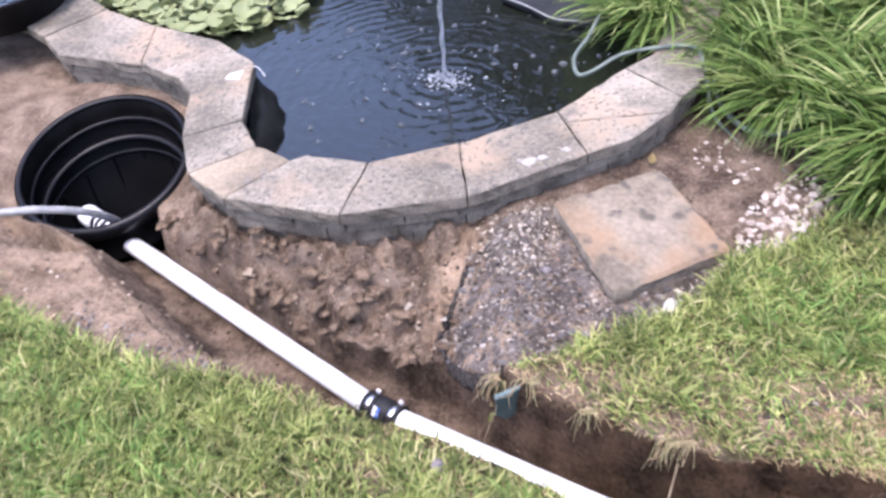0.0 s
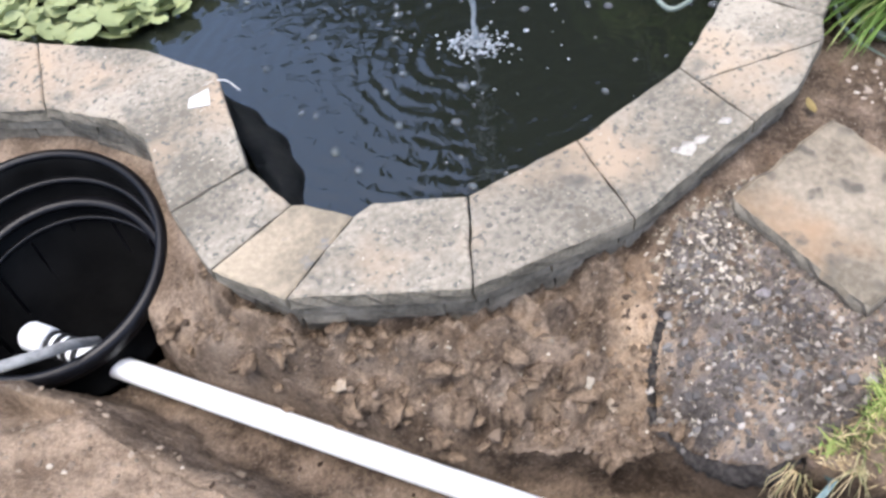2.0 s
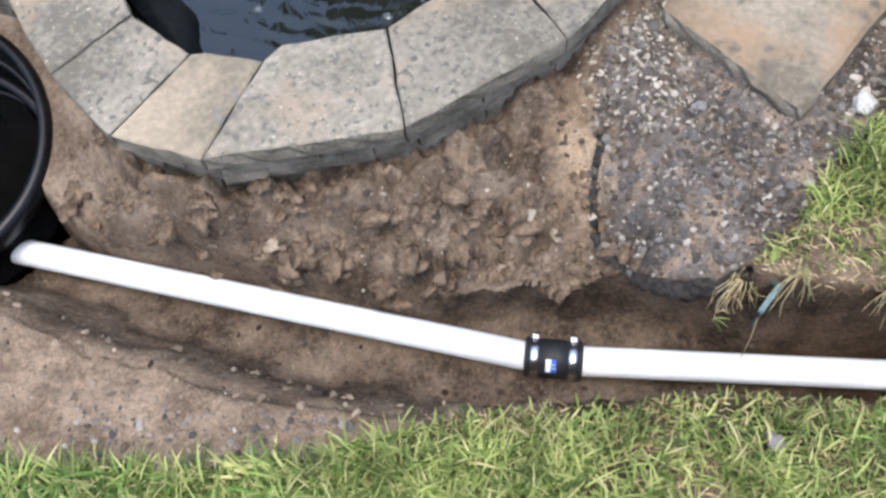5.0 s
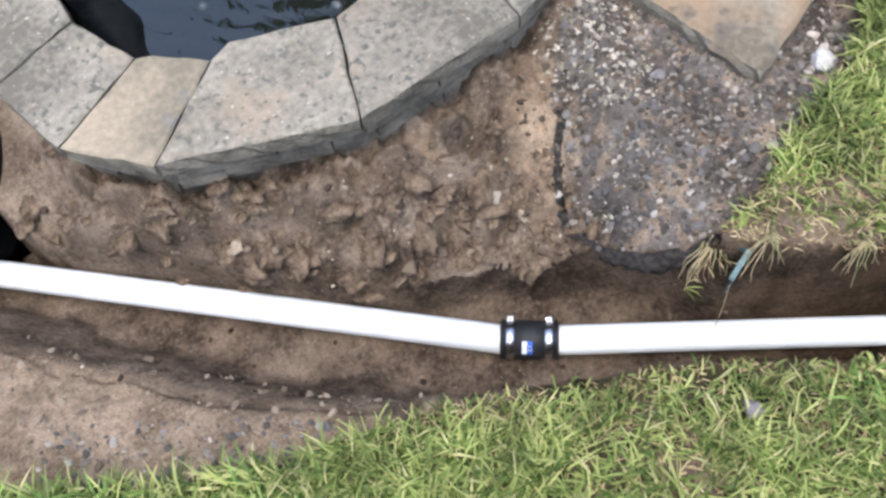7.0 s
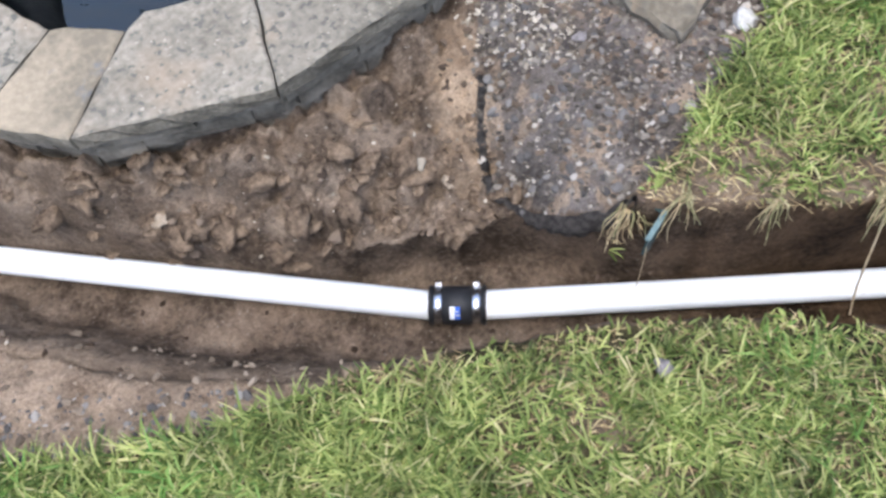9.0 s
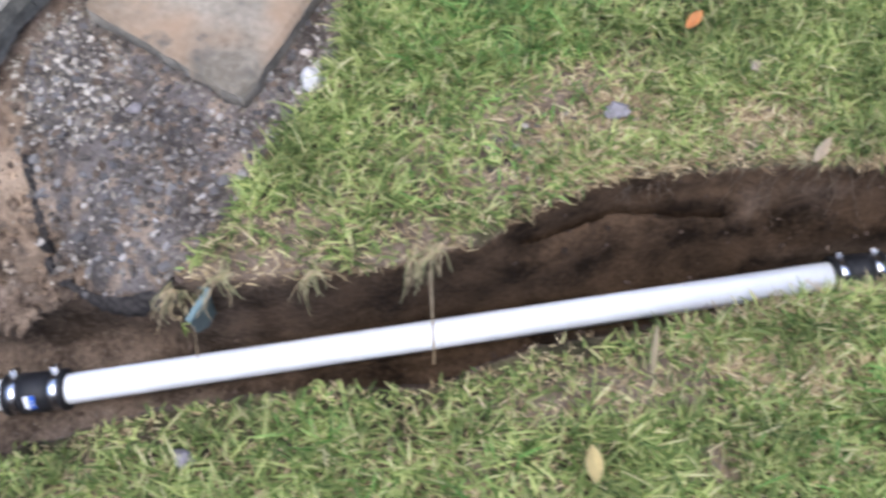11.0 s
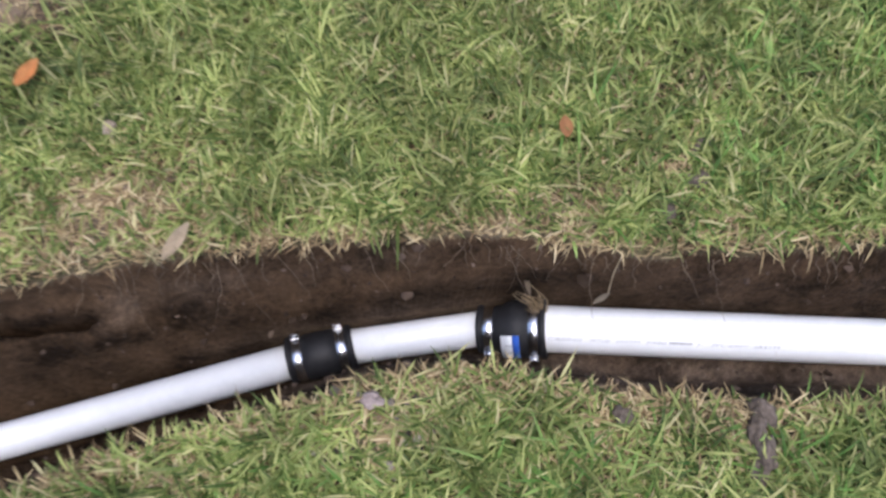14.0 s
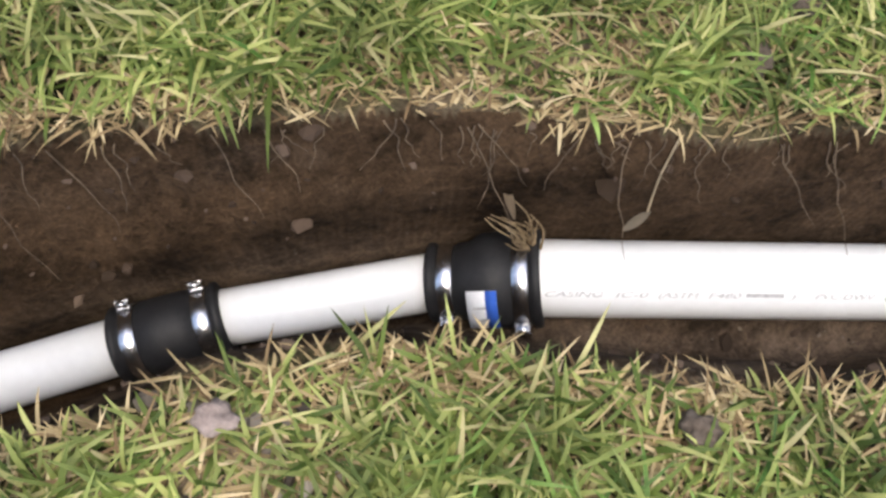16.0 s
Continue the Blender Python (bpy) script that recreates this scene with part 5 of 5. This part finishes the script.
x, y, r = scatter(520, 470, [(-0.92, 1.30), (-0.74, 1.21), (-0.56, 1.11), (-0.60, 1.07), (-0.78, 1.13), (-0.96, 1.22)])
strew("gravel", "dark grey gravel and crumbs trodden into the shelf", "gravel", x, y, 0.0018 + 0.005 * r.rand(len(x)) ** 2.5, M_pebble, 471, 0.6, 0.4)
x, y, r = scatter(130, 410, [(-1.3, 1.6), (-1.1, 1.28), (-0.64, 1.08), (-0.4, 1.05), (-0.55, 1.2), (-0.95, 1.5)])
strew("grit", "small pale stones on the trodden shelf", "grit", x, y, 0.0015 + 0.004 * r.rand(len(x)) ** 3, M_grit, 411)
x, y, r = scatter(760, 412, [(0.52, 1.39), (0.56, 1.50), (0.65, 1.60), (0.78, 1.70), (0.86, 1.66), (0.80, 1.54), (0.66, 1.40)])
strew("white_gravel", "pale cream gravel beside the slab", "gravel", x, y, 0.003 + 0.009 * r.rand(len(x)) ** 2, M_white, 413, 0.6)
x, y, r = scatter(60, 450, [(0.46, 1.70), (0.56, 1.62), (0.64, 1.66), (0.60, 1.78), (0.50, 1.80)])
strew("white_gravel", "few pale pebbles on bare soil by the hose", "gravel", x, y, 0.002 + 0.008 * r.rand(len(x)) ** 2, M_white, 451, 0.6)
x, y, r = scatter(70, 414, [(0.30, 1.26), (0.37, 1.24), (0.44, 1.30), (0.54, 1.40), (0.50, 1.40)])
strew("white_gravel", "pale gravel along the slab's edge", "gravel", x, y, 0.003 + 0.007 * r.rand(len(x)) ** 2, M_white, 415, 0.6)
x, y, r = scatter(2600, 416, NEAR_EDGE[3:24] + FAR_EDGE[3:26][::-1])
strew("clods", "dark damp crumbs of soil in the trench", "soil", x, y, 0.0015 + 0.006 * r.rand(len(x)) ** 3, M_damp_clod, 417, 0.6, 0.4)

x, y, r = scatter(1500, 460, NEAR_EDGE[14:24] + FAR_EDGE[18:26][::-1])
strew("clods", "dark damp lumps of soil on the trench walls", "soil", x, y, 0.0015 + 0.008 * r.rand(len(x)) ** 3.5, M_damp_clod, 461, 0.6, 0.5)

# ---- single stones, leaves, twigs ----
def rock(name, x, y, r, mat, label, squash=0.7, seed=0, lift=0.0):
    bm = bmesh.new()
    bmesh.ops.create_icosphere(bm, subdivisions=3, radius=1)
    noise.seed_set(seed + 1)
    for v in bm.verts:
        d = 1 + 0.55 * noise.noise(v.co * 1.3 + Vector((seed * 3.1, 0, 0))) + 0.28 * noise.noise(v.co * 3.1 + Vector((0, seed, 0)))
        v.co = Vector((v.co.x * d * 1.15, v.co.y * d * 0.9, v.co.z * d * squash)) * r
    ob = part(name, bm, mat)
    ob.location = (x, y, ground_z(x, y) + r * squash * 0.45 + lift)
    ob.rotation_euler = (0, 0, seed * 1.3)
    return tagged(ob, label, "stone", "loose stones and clods")


M_rockw = material("white_rock", (0.36, 0.345, 0.31), (0.60, 0.58, 0.54), 40, 0.85, 0.3, spec=0.1)
M_rockp = material("purple_slate", (0.150, 0.134, 0.126), (0.265, 0.240, 0.230), 40, 0.7, 0.3, spec=0.1)
M_rockb = material("brown_clod", (0.065, 0.051, 0.039), (0.17, 0.136, 0.106), 40, 0.95, 0.6, spec=0.1)
M_pink = material("pink_stone", (0.19, 0.15, 0.13), (0.36, 0.29, 0.255), 50, 0.85, 0.4, spec=0.1)
M_tan = material("tan_stone", (0.20, 0.155, 0.105), (0.38, 0.31, 0.23), 40, 0.9, 0.5, spec=0.1)
rock("stone", 0.379, 1.268, 0.020, M_rockw, "white rounded stone beside the slab on grass edge", 0.85, 1)
rock("stone", 0.707, 0.914, 0.015, M_rockp, "flat purple-grey stone lying on the lawn", 0.45, 2, 0.012)
rock("stone", 0.940, 0.848, 0.009, M_tan, "small pale pebble lying on the lawn", 0.6, 3, 0.016)
rock("stone", -0.082, 0.852, 0.012, M_rockp, "grey clod of earth in the short grass", 0.7, 4, 0.012)
for x, y, rad, long_, sd in ((1.206, 0.046, 0.011, 1.4, 41), (1.224, 0.054, 0.014, 1.3, 44), (1.236, 0.076, 0.012, 1.5, 47), (1.256, 0.086, 0.012, 1.3, 52)):
    cast = rock("stone", x, y, rad, M_rockb, "long grey-brown crumbly clod of earth in the grass", 0.8, sd, 0.006)
    cast.scale, cast.rotation_euler = (long_, 1.0, 1.0), (0, 0, 0.75 + 0.5 * math.sin(sd))
rock("stone", 1.140, 0.190, 0.010, M_rockb, "brown crumbly clod of earth in the grass", 0.8, 45, 0.006)
rock("stone", 1.415, 0.318, 0.012, M_rockb, "brown crumbly clod of earth in the grass", 0.7, 7, 0.004)
rock("stone", 1.360, 0.315, 0.010, M_rockb, "grey clod of earth in the grass", 0.7, 8, 0.004)
rock("stone", 0.951, 0.391, 0.010, M_pink, "pinkish grey angular stone near the pipe", 0.7, 9, 0.012)
rock("stone", -0.592, 1.463, 0.013, M_tan, "pale stone stuck in the soil bank", 0.8, 10)
rock("stone", -0.163, 1.296, 0.011, M_tan, "pale stone stuck in the soil bank", 0.8, 11)
rock("stone", 1.458, 0.346, 0.012, M_rockb, "pinkish brown clod of earth in the grass", 0.7, 14, 0.003)
rock("stone", 0.12, 1.36, 0.010, M_rockp, "grey pebble in the gravelly soil", 0.6, 12)
rock("stone", -0.19, 1.34, 0.012, M_grit, "pale broken stone on the soil bank", 0.6, 13)


def leaf(name, x, y, length, width, turn, colour, label, lift=0.03, curl=0.25, z=None):
    """A curled fallen leaf with a midrib."""
    bm = bmesh.new()
    rows = []
    for k in range(9):
        t = k / 8
        w = width / 2 * math.sin(math.pi * min(1, t * 0.94 + 0.04)) ** 0.8
        rows.append([bm.verts.new(((t - 0.5) * length, s_ * w, curl * length * (t - 0.5) ** 2 + abs(s_) * w * 0.35)) for s_ in (-1, -0.5, 0, 0.5, 1)])
    for p, q in zip(rows, rows[1:]):
        for j in range(4):
            bm.faces.new((p[j], p[j + 1], q[j + 1], q[j]))
    bmesh.ops.solidify(bm, geom=bm.faces[:], thickness=0.0006)
    ob = part(name, bm, material(name + "_skin", tuple(c * 0.75 for c in colour), colour, 40, 0.7, 0.3))
    ob.location = (x, y, ground_z(x, y) + lift if z is None else z)
    ob.rotation_euler = (0.15, -0.1, turn)
    return tagged(ob, label, "leaf", "fallen leaves")


leaf("leaf", 0.329, 0.536, 0.046, 0.024, 1.0, (0.62, 0.50, 0.22), "pale yellow fallen leaf on the lawn")
leaf("leaf", 0.912, 0.965, 0.042, 0.019, 0.2, (0.68, 0.30, 0.10), "orange-brown fallen leaf on the lawn")
leaf("leaf", 1.339, 0.472, 0.028, 0.018, 0.9, (0.45, 0.22, 0.09), "small orange-brown leaf in the grass")
leaf("leaf", 1.252, 0.299, 0.026, 0.0075, -0.2, (0.22, 0.185, 0.135), "dry grey-brown leaf hanging on a root at the trench wall", 0, 0.2, -0.082)
leaf("leaf", 0.909, 0.680, 0.052, 0.017, 0.25, (0.52, 0.41, 0.27), "dry tan leaf hanging at the trench edge", 0.018)
leaf("leaf", 0.50, 0.60, 0.075, 0.010, 0.75, (0.42, 0.34, 0.2), "long dry tan blade lying on the lawn", 0.03, 0.1)
leaf("leaf", 1.196, 0.378, 0.034, 0.0075, 1.0, (0.19, 0.145, 0.095), "dry brown leaf leaning at the weed tuft", 0, 0.2, -0.078)
leaf("leaf", 0.385, 1.695, 0.040, 0.018, 1.4, (0.42, 0.33, 0.14), "withered yellow leaf at the foot of the coping", 0.015, 0.5)
M_twig = material("dry_stem", (0.30, 0.23, 0.13), (0.48, 0.39, 0.25), 60, 0.8, 0.2)
tagged(part("twig", tube(spline([(0.345, 0.905, 0.0), (0.332, 0.882, -0.06), (0.312, 0.848, -0.16), (0.300, 0.828, -0.205), (0.288, 0.812, -0.225)]), 0.0016, 8), M_twig), "thin dry stem hanging across the trench over pipe", "twig")
tagged(part("twig", tube(spline([(0.022, 1.027, -0.030), (0.010, 1.012, -0.06), (-0.002, 1.000, -0.09), (-0.012, 0.992, -0.12)]), 0.0006, 8), M_twig), "thin pale stem hanging below the teal plate", "twig")
tagged(part("twig", tube(spline([(1.262, 0.298, -0.078), (1.268, 0.304, -0.060), (1.270, 0.309, -0.035), (1.283, 0.316, -0.004)]), 0.0008, 6), M_twig), "thin root holding a dry leaf at the trench wall", "twig")

# broken plastic plate sticking out of the trench wall
M_teal = material("teal_plastic", (0.013, 0.032, 0.030), (0.028, 0.058, 0.053), 30, 0.45, 0.1)
M_teal_worn = material("teal_plastic_worn", (0.10, 0.145, 0.138), (0.19, 0.25, 0.235), 50, 0.6, 0.2)
plate = tagged(empty("edging_plate", (0.046, 1.036, -0.02)), "broken dark teal plastic edging plate sticking out of the trench wall", "edging plate")
p_dir = Vector((0.065, 0.032, 0.004)).normalized()
p_side = p_dir.cross(Vector((0, 0, 1))).normalized()
bm = bmesh.new()
p_out = [(-0.034, 0.0), (0.040, 0.0), (0.040, -0.070), (0.012, -0.066), (-0.016, -0.075), (-0.036, -0.050)]
for k in (-1, 1):
    bm.faces.new([bm.verts.new(p_dir * a + Vector((0, 0, h)) + p_side * 0.0018 * k) for a, h in p_out[::k]])
bm.verts.ensure_lookup_table()
for k in range(6):
    bm.faces.new((bm.verts[k], bm.verts[(k + 1) % 6], bm.verts[11 - (k + 1) % 6], bm.verts[11 - k]))
part("plate", bm, M_teal, plate, shade=False)
part("top_edge", box_bm(p_dir * 0.002 + Vector((0, 0, 0.0008)), p_dir, p_side, Vector((0, 0, 1)), 0.074, 0.0052, 0.0050, 0.0012), M_teal_worn, plate, "pale worn top edge", shade=False)
part("tab", box_bm(p_dir * 0.026 - p_side * 0.012 + Vector((0, 0, -0.001)), p_dir, p_side, Vector((0, 0, 1)), 0.026, 0.024, 0.0035, 0.001), M_teal, plate, "folded dark teal tab", shade=False)

# landscape fabric under the gravel, its frayed edge draped over the trench lip
M_fabric = material("landscape_fabric", (0.040, 0.036, 0.033), (0.095, 0.085, 0.076), 120, 0.85, 0.5, spec=0.15)
fab_line = spline([(-0.045, 1.385, 0), (-0.080, 1.335, 0), (-0.109, 1.275, 0), (-0.117, 1.238, 0), (-0.102, 1.202, 0), (-0.090, 1.173, 0), (-0.070, 1.146, 0), (-0.038, 1.118, 0), (-0.002, 1.098, 0), (0.034, 1.084, 0)], 6)
bm = bmesh.new()
fab_rows = []
for k, p in enumerate(fab_line):
    e = (fab_line[min(k + 1, len(fab_line) - 1)] - fab_line[max(k - 1, 0)]).normalized()
    out_dir = Vector((e.y, -e.x, 0))
    t = k / (len(fab_line) - 1)
    reach_out = 0.003 + 0.013 * float(smooth(0.50, 0.80, t)) + 0.0015 * math.sin(k * 1.9)
    fab_rows.append([])
    fab_top = ground_z(*(p - out_dir * 0.006)[:2])
    for o in (-0.012, -0.007, -0.003, 0.3 * reach_out, 0.7 * reach_out, reach_out):
        q = p + out_dir * o
        lift = -0.002 if o < -0.01 else 0.003 + 0.002 * math.sin(k * 0.9 + o * 200)
        fab_rows[-1].append(bm.verts.new((q.x, q.y, max(ground_z(q.x, q.y), fab_top - 1.6 * max(o, 0)) + lift)))
for p, q in zip(fab_rows, fab_rows[1:]):
    for a in range(5):
        bm.faces.new((p[a], p[a + 1], q[a + 1], q[a]))
bmesh.ops.solidify(bm, geom=bm.faces[:], thickness=0.0012)
tagged(part("landscape_fabric", bm, M_fabric), "dark grey landscape fabric edge showing under the gravel", "fabric")

# limp tuft torn loose at the lip
M_limp = material("limp_grass", (0.16, 0.16, 0.06), (0.42, 0.37, 0.20), 60, 0.8, 0.1)


def limp_tuft(at, n, seed, reach_, label):
    """Blades torn loose at the lip, arching out over the trench and hanging down."""
    thing = tagged(empty("grass_tuft", at), label, "grass tuft", "tufts hanging at the trench lip")
    rt = random.Random(seed)
    for k in range(n):
        sx, sy = reach_ * rt.uniform(-1.0, 0.35), reach_ * rt.uniform(-0.62, 0.04)
        pts_ = [(rt.uniform(-0.012, 0.02), rt.uniform(-0.006, 0.016), 0.0), (sx * 0.5 + rt.uniform(-0.006, 0.006), sy * 0.5, rt.uniform(0.004, 0.016)), (sx, sy, rt.uniform(-0.022, 0.004)), (sx * 1.15 + rt.uniform(-0.01, 0.01), sy * 1.2 - 0.004, rt.uniform(-0.042, -0.018))]
        part("blade", tube(spline(pts_, 4), 0.001, 5, [0.0012 - 0.0008 * i / 12 for i in range(13)]), M_limp if rt.random() < 0.5 else M_straw_stem, thing)


M_straw_stem = material("straw_stem", (0.26, 0.19, 0.10), (0.50, 0.40, 0.23), 60, 0.8, 0.1)
limp_tuft((0.030, 1.082, -0.040), 24, 17, 0.052, "limp half-dry grass tuft hanging from the trench lip")
limp_tuft((0.345, 0.893, 0.002), 20, 18, 0.048, "dry straw tuft hanging beside the thin stem")
limp_tuft((0.318, 0.902, 0.002), 12, 19, 0.040, "dry straw tuft hanging beside the thin stem")
limp_tuft((0.190, 0.968, 0.000), 16, 20, 0.044, "dry straw tuft hanging from the trench lip")
limp_tuft((0.085, 1.040, 0.000), 16, 21, 0.044, "dry straw tuft hanging from the trench lip")
limp_tuft((0.880, 0.690, 0.004), 10, 24, 0.032, "dry straw tuft beside the hanging tan leaf")

# dry weed standing on the reducing coupling
weed = tagged(empty("weed", (1.196, 0.342, -0.128)), "tuft of dry brown weed resting on the coupling", "weed")
M_dry = material("dry_weed", (0.14, 0.10, 0.055), (0.30, 0.225, 0.13), 60, 0.85, 0.2)
rw = random.Random(8)
for k in range(16):
    tip = Vector((-0.004 + rw.uniform(-0.020, 0.014), 0.026 + rw.uniform(-0.018, 0.014), 0.044 + rw.uniform(-0.014, 0.014)))
    mid = tip * 0.5 + Vector((rw.uniform(-0.008, 0.008), rw.uniform(-0.008, 0.008), 0.004))
    part("stem", tube(spline([(rw.uniform(-0.006, 0.006), rw.uniform(-0.006, 0.006), 0), mid, tip], 4), 0.001, 5, [0.0013 - 0.0009 * i / 8 for i in range(9)]), M_dry, weed)

# hanging roots along the trench walls
rr_ = random.Random(21)
bm_all = bmesh.new()
for k in range(90):
    i = rr_.randint(16, 25)
    a, b = Vector(FAR_EDGE[i]), Vector(FAR_EDGE[i + 1])
    p = a.lerp(b, rr_.random())
    nrm = Vector((-0.62, -0.78))
    L_ = rr_.uniform(0.012, 0.045) if k % 7 else rr_.uniform(0.05, 0.10)
    pts_, dx = [], rr_.uniform(-0.3, 0.3)
    drift = 0.0
    for j in range(7):
        drift += rr_.uniform(-0.0045, 0.0045) + 2.2 * dx * L_ / 6
        q = p + nrm * (0.004 + L_ * 0.75 * j / 6) + Vector((0.78, -0.62)) * drift
        pts_.append((q.x, q.y, max(ground_z(q.x, q.y) + 0.003, -0.02 - 0.6 * L_ * j / 6)))
    t = tube(spline(pts_, 2), 0.0006, 4, [0.0006 - 0.0004 * i / 12 for i in range(13)])
    me = bpy.data.meshes.new("tmp")
    t.to_mesh(me)
    t.free()
    bm_all.from_mesh(me)
    bpy.data.meshes.remove(me)
tagged(part("roots", bm_all, material("pale_root", (0.055, 0.040, 0.026), (0.17, 0.125, 0.080), 60, 0.8, 0.1)), "thin pale grass roots hanging from the trench wall", "roots", kind="stuff")

M_lime = material("lime", (0.25, 0.228, 0.19), (0.40, 0.375, 0.325), 60, 0.9, 0.3)
# pale lime stains on one coping stone
for cx, cy, r0, sd in ((0.092, 1.610, 0.020, 1), (0.122, 1.620, 0.013, 2), (0.178, 1.645, 0.011, 3), (0.070, 1.612, 0.009, 4)):
    rg = random.Random(sd)
    pts_ = [(cx + r0 * rg.uniform(0.6, 1.2) * math.cos(k * math.tau / 11), cy + r0 * 0.7 * rg.uniform(0.6, 1.2) * math.sin(k * math.tau / 11)) for k in range(11)]
    bm = bmesh.new()
    top_ = [bm.verts.new((x, y, cope_z(x, y) + 0.0032)) for x, y in pts_]
    low_ = [bm.verts.new((cx + (x - cx) * 1.15, cy + (y - cy) * 1.15, cope_z(x, y) + 0.0005)) for x, y in pts_]
    bm.faces.new(top_)
    for k in range(11):
        bm.faces.new((low_[k], low_[(k + 1) % 11], top_[(k + 1) % 11], top_[k]))
    tagged(part("lime_stain", bm, M_lime), "dried white lime splash on the coping stone", "stain", "lime splashes")

# ---- hedge behind the pond, mirrored in the water ----
rh = np.random.RandomState(5)
n = 32000
hx, hz = rh.uniform(-7, 7, n), rh.rand(n) * 5.2
hy = 5.6 + 0.5 * rh.rand(n) + 0.35 * fractal(hx, hz, 1.2, 44)
keep = hz < 1.15 + 1.35 * smooth(-1.2, -0.2, hx) + 3.4 * smooth(0.10, 0.55, hx) + 0.8 * fractal(hx, hx * 0, 1.5, 45)
base = np.stack([hx, hy, hz], -1)[keep]
m = len(base)
v, f = blades(base, rh.rand(m) * 6.283, 0.16 + 0.14 * rh.rand(m), 0.07 + 0.05 * rh.rand(m), 0.4 + rh.rand(m), 1.2 + rh.rand(m), 4, 46)
hedge = tagged(new("hedge", array_mesh("hedge", v, f, blade_material("hedge_leaf", [(0.0, (0.012, 0.021, 0.007)), (0.6, (0.030, 0.050, 0.016)), (1.0, (0.060, 0.080, 0.028))], 0.6, 0.1))), "dense dark green hedge behind the pond", "hedge", kind="stuff")
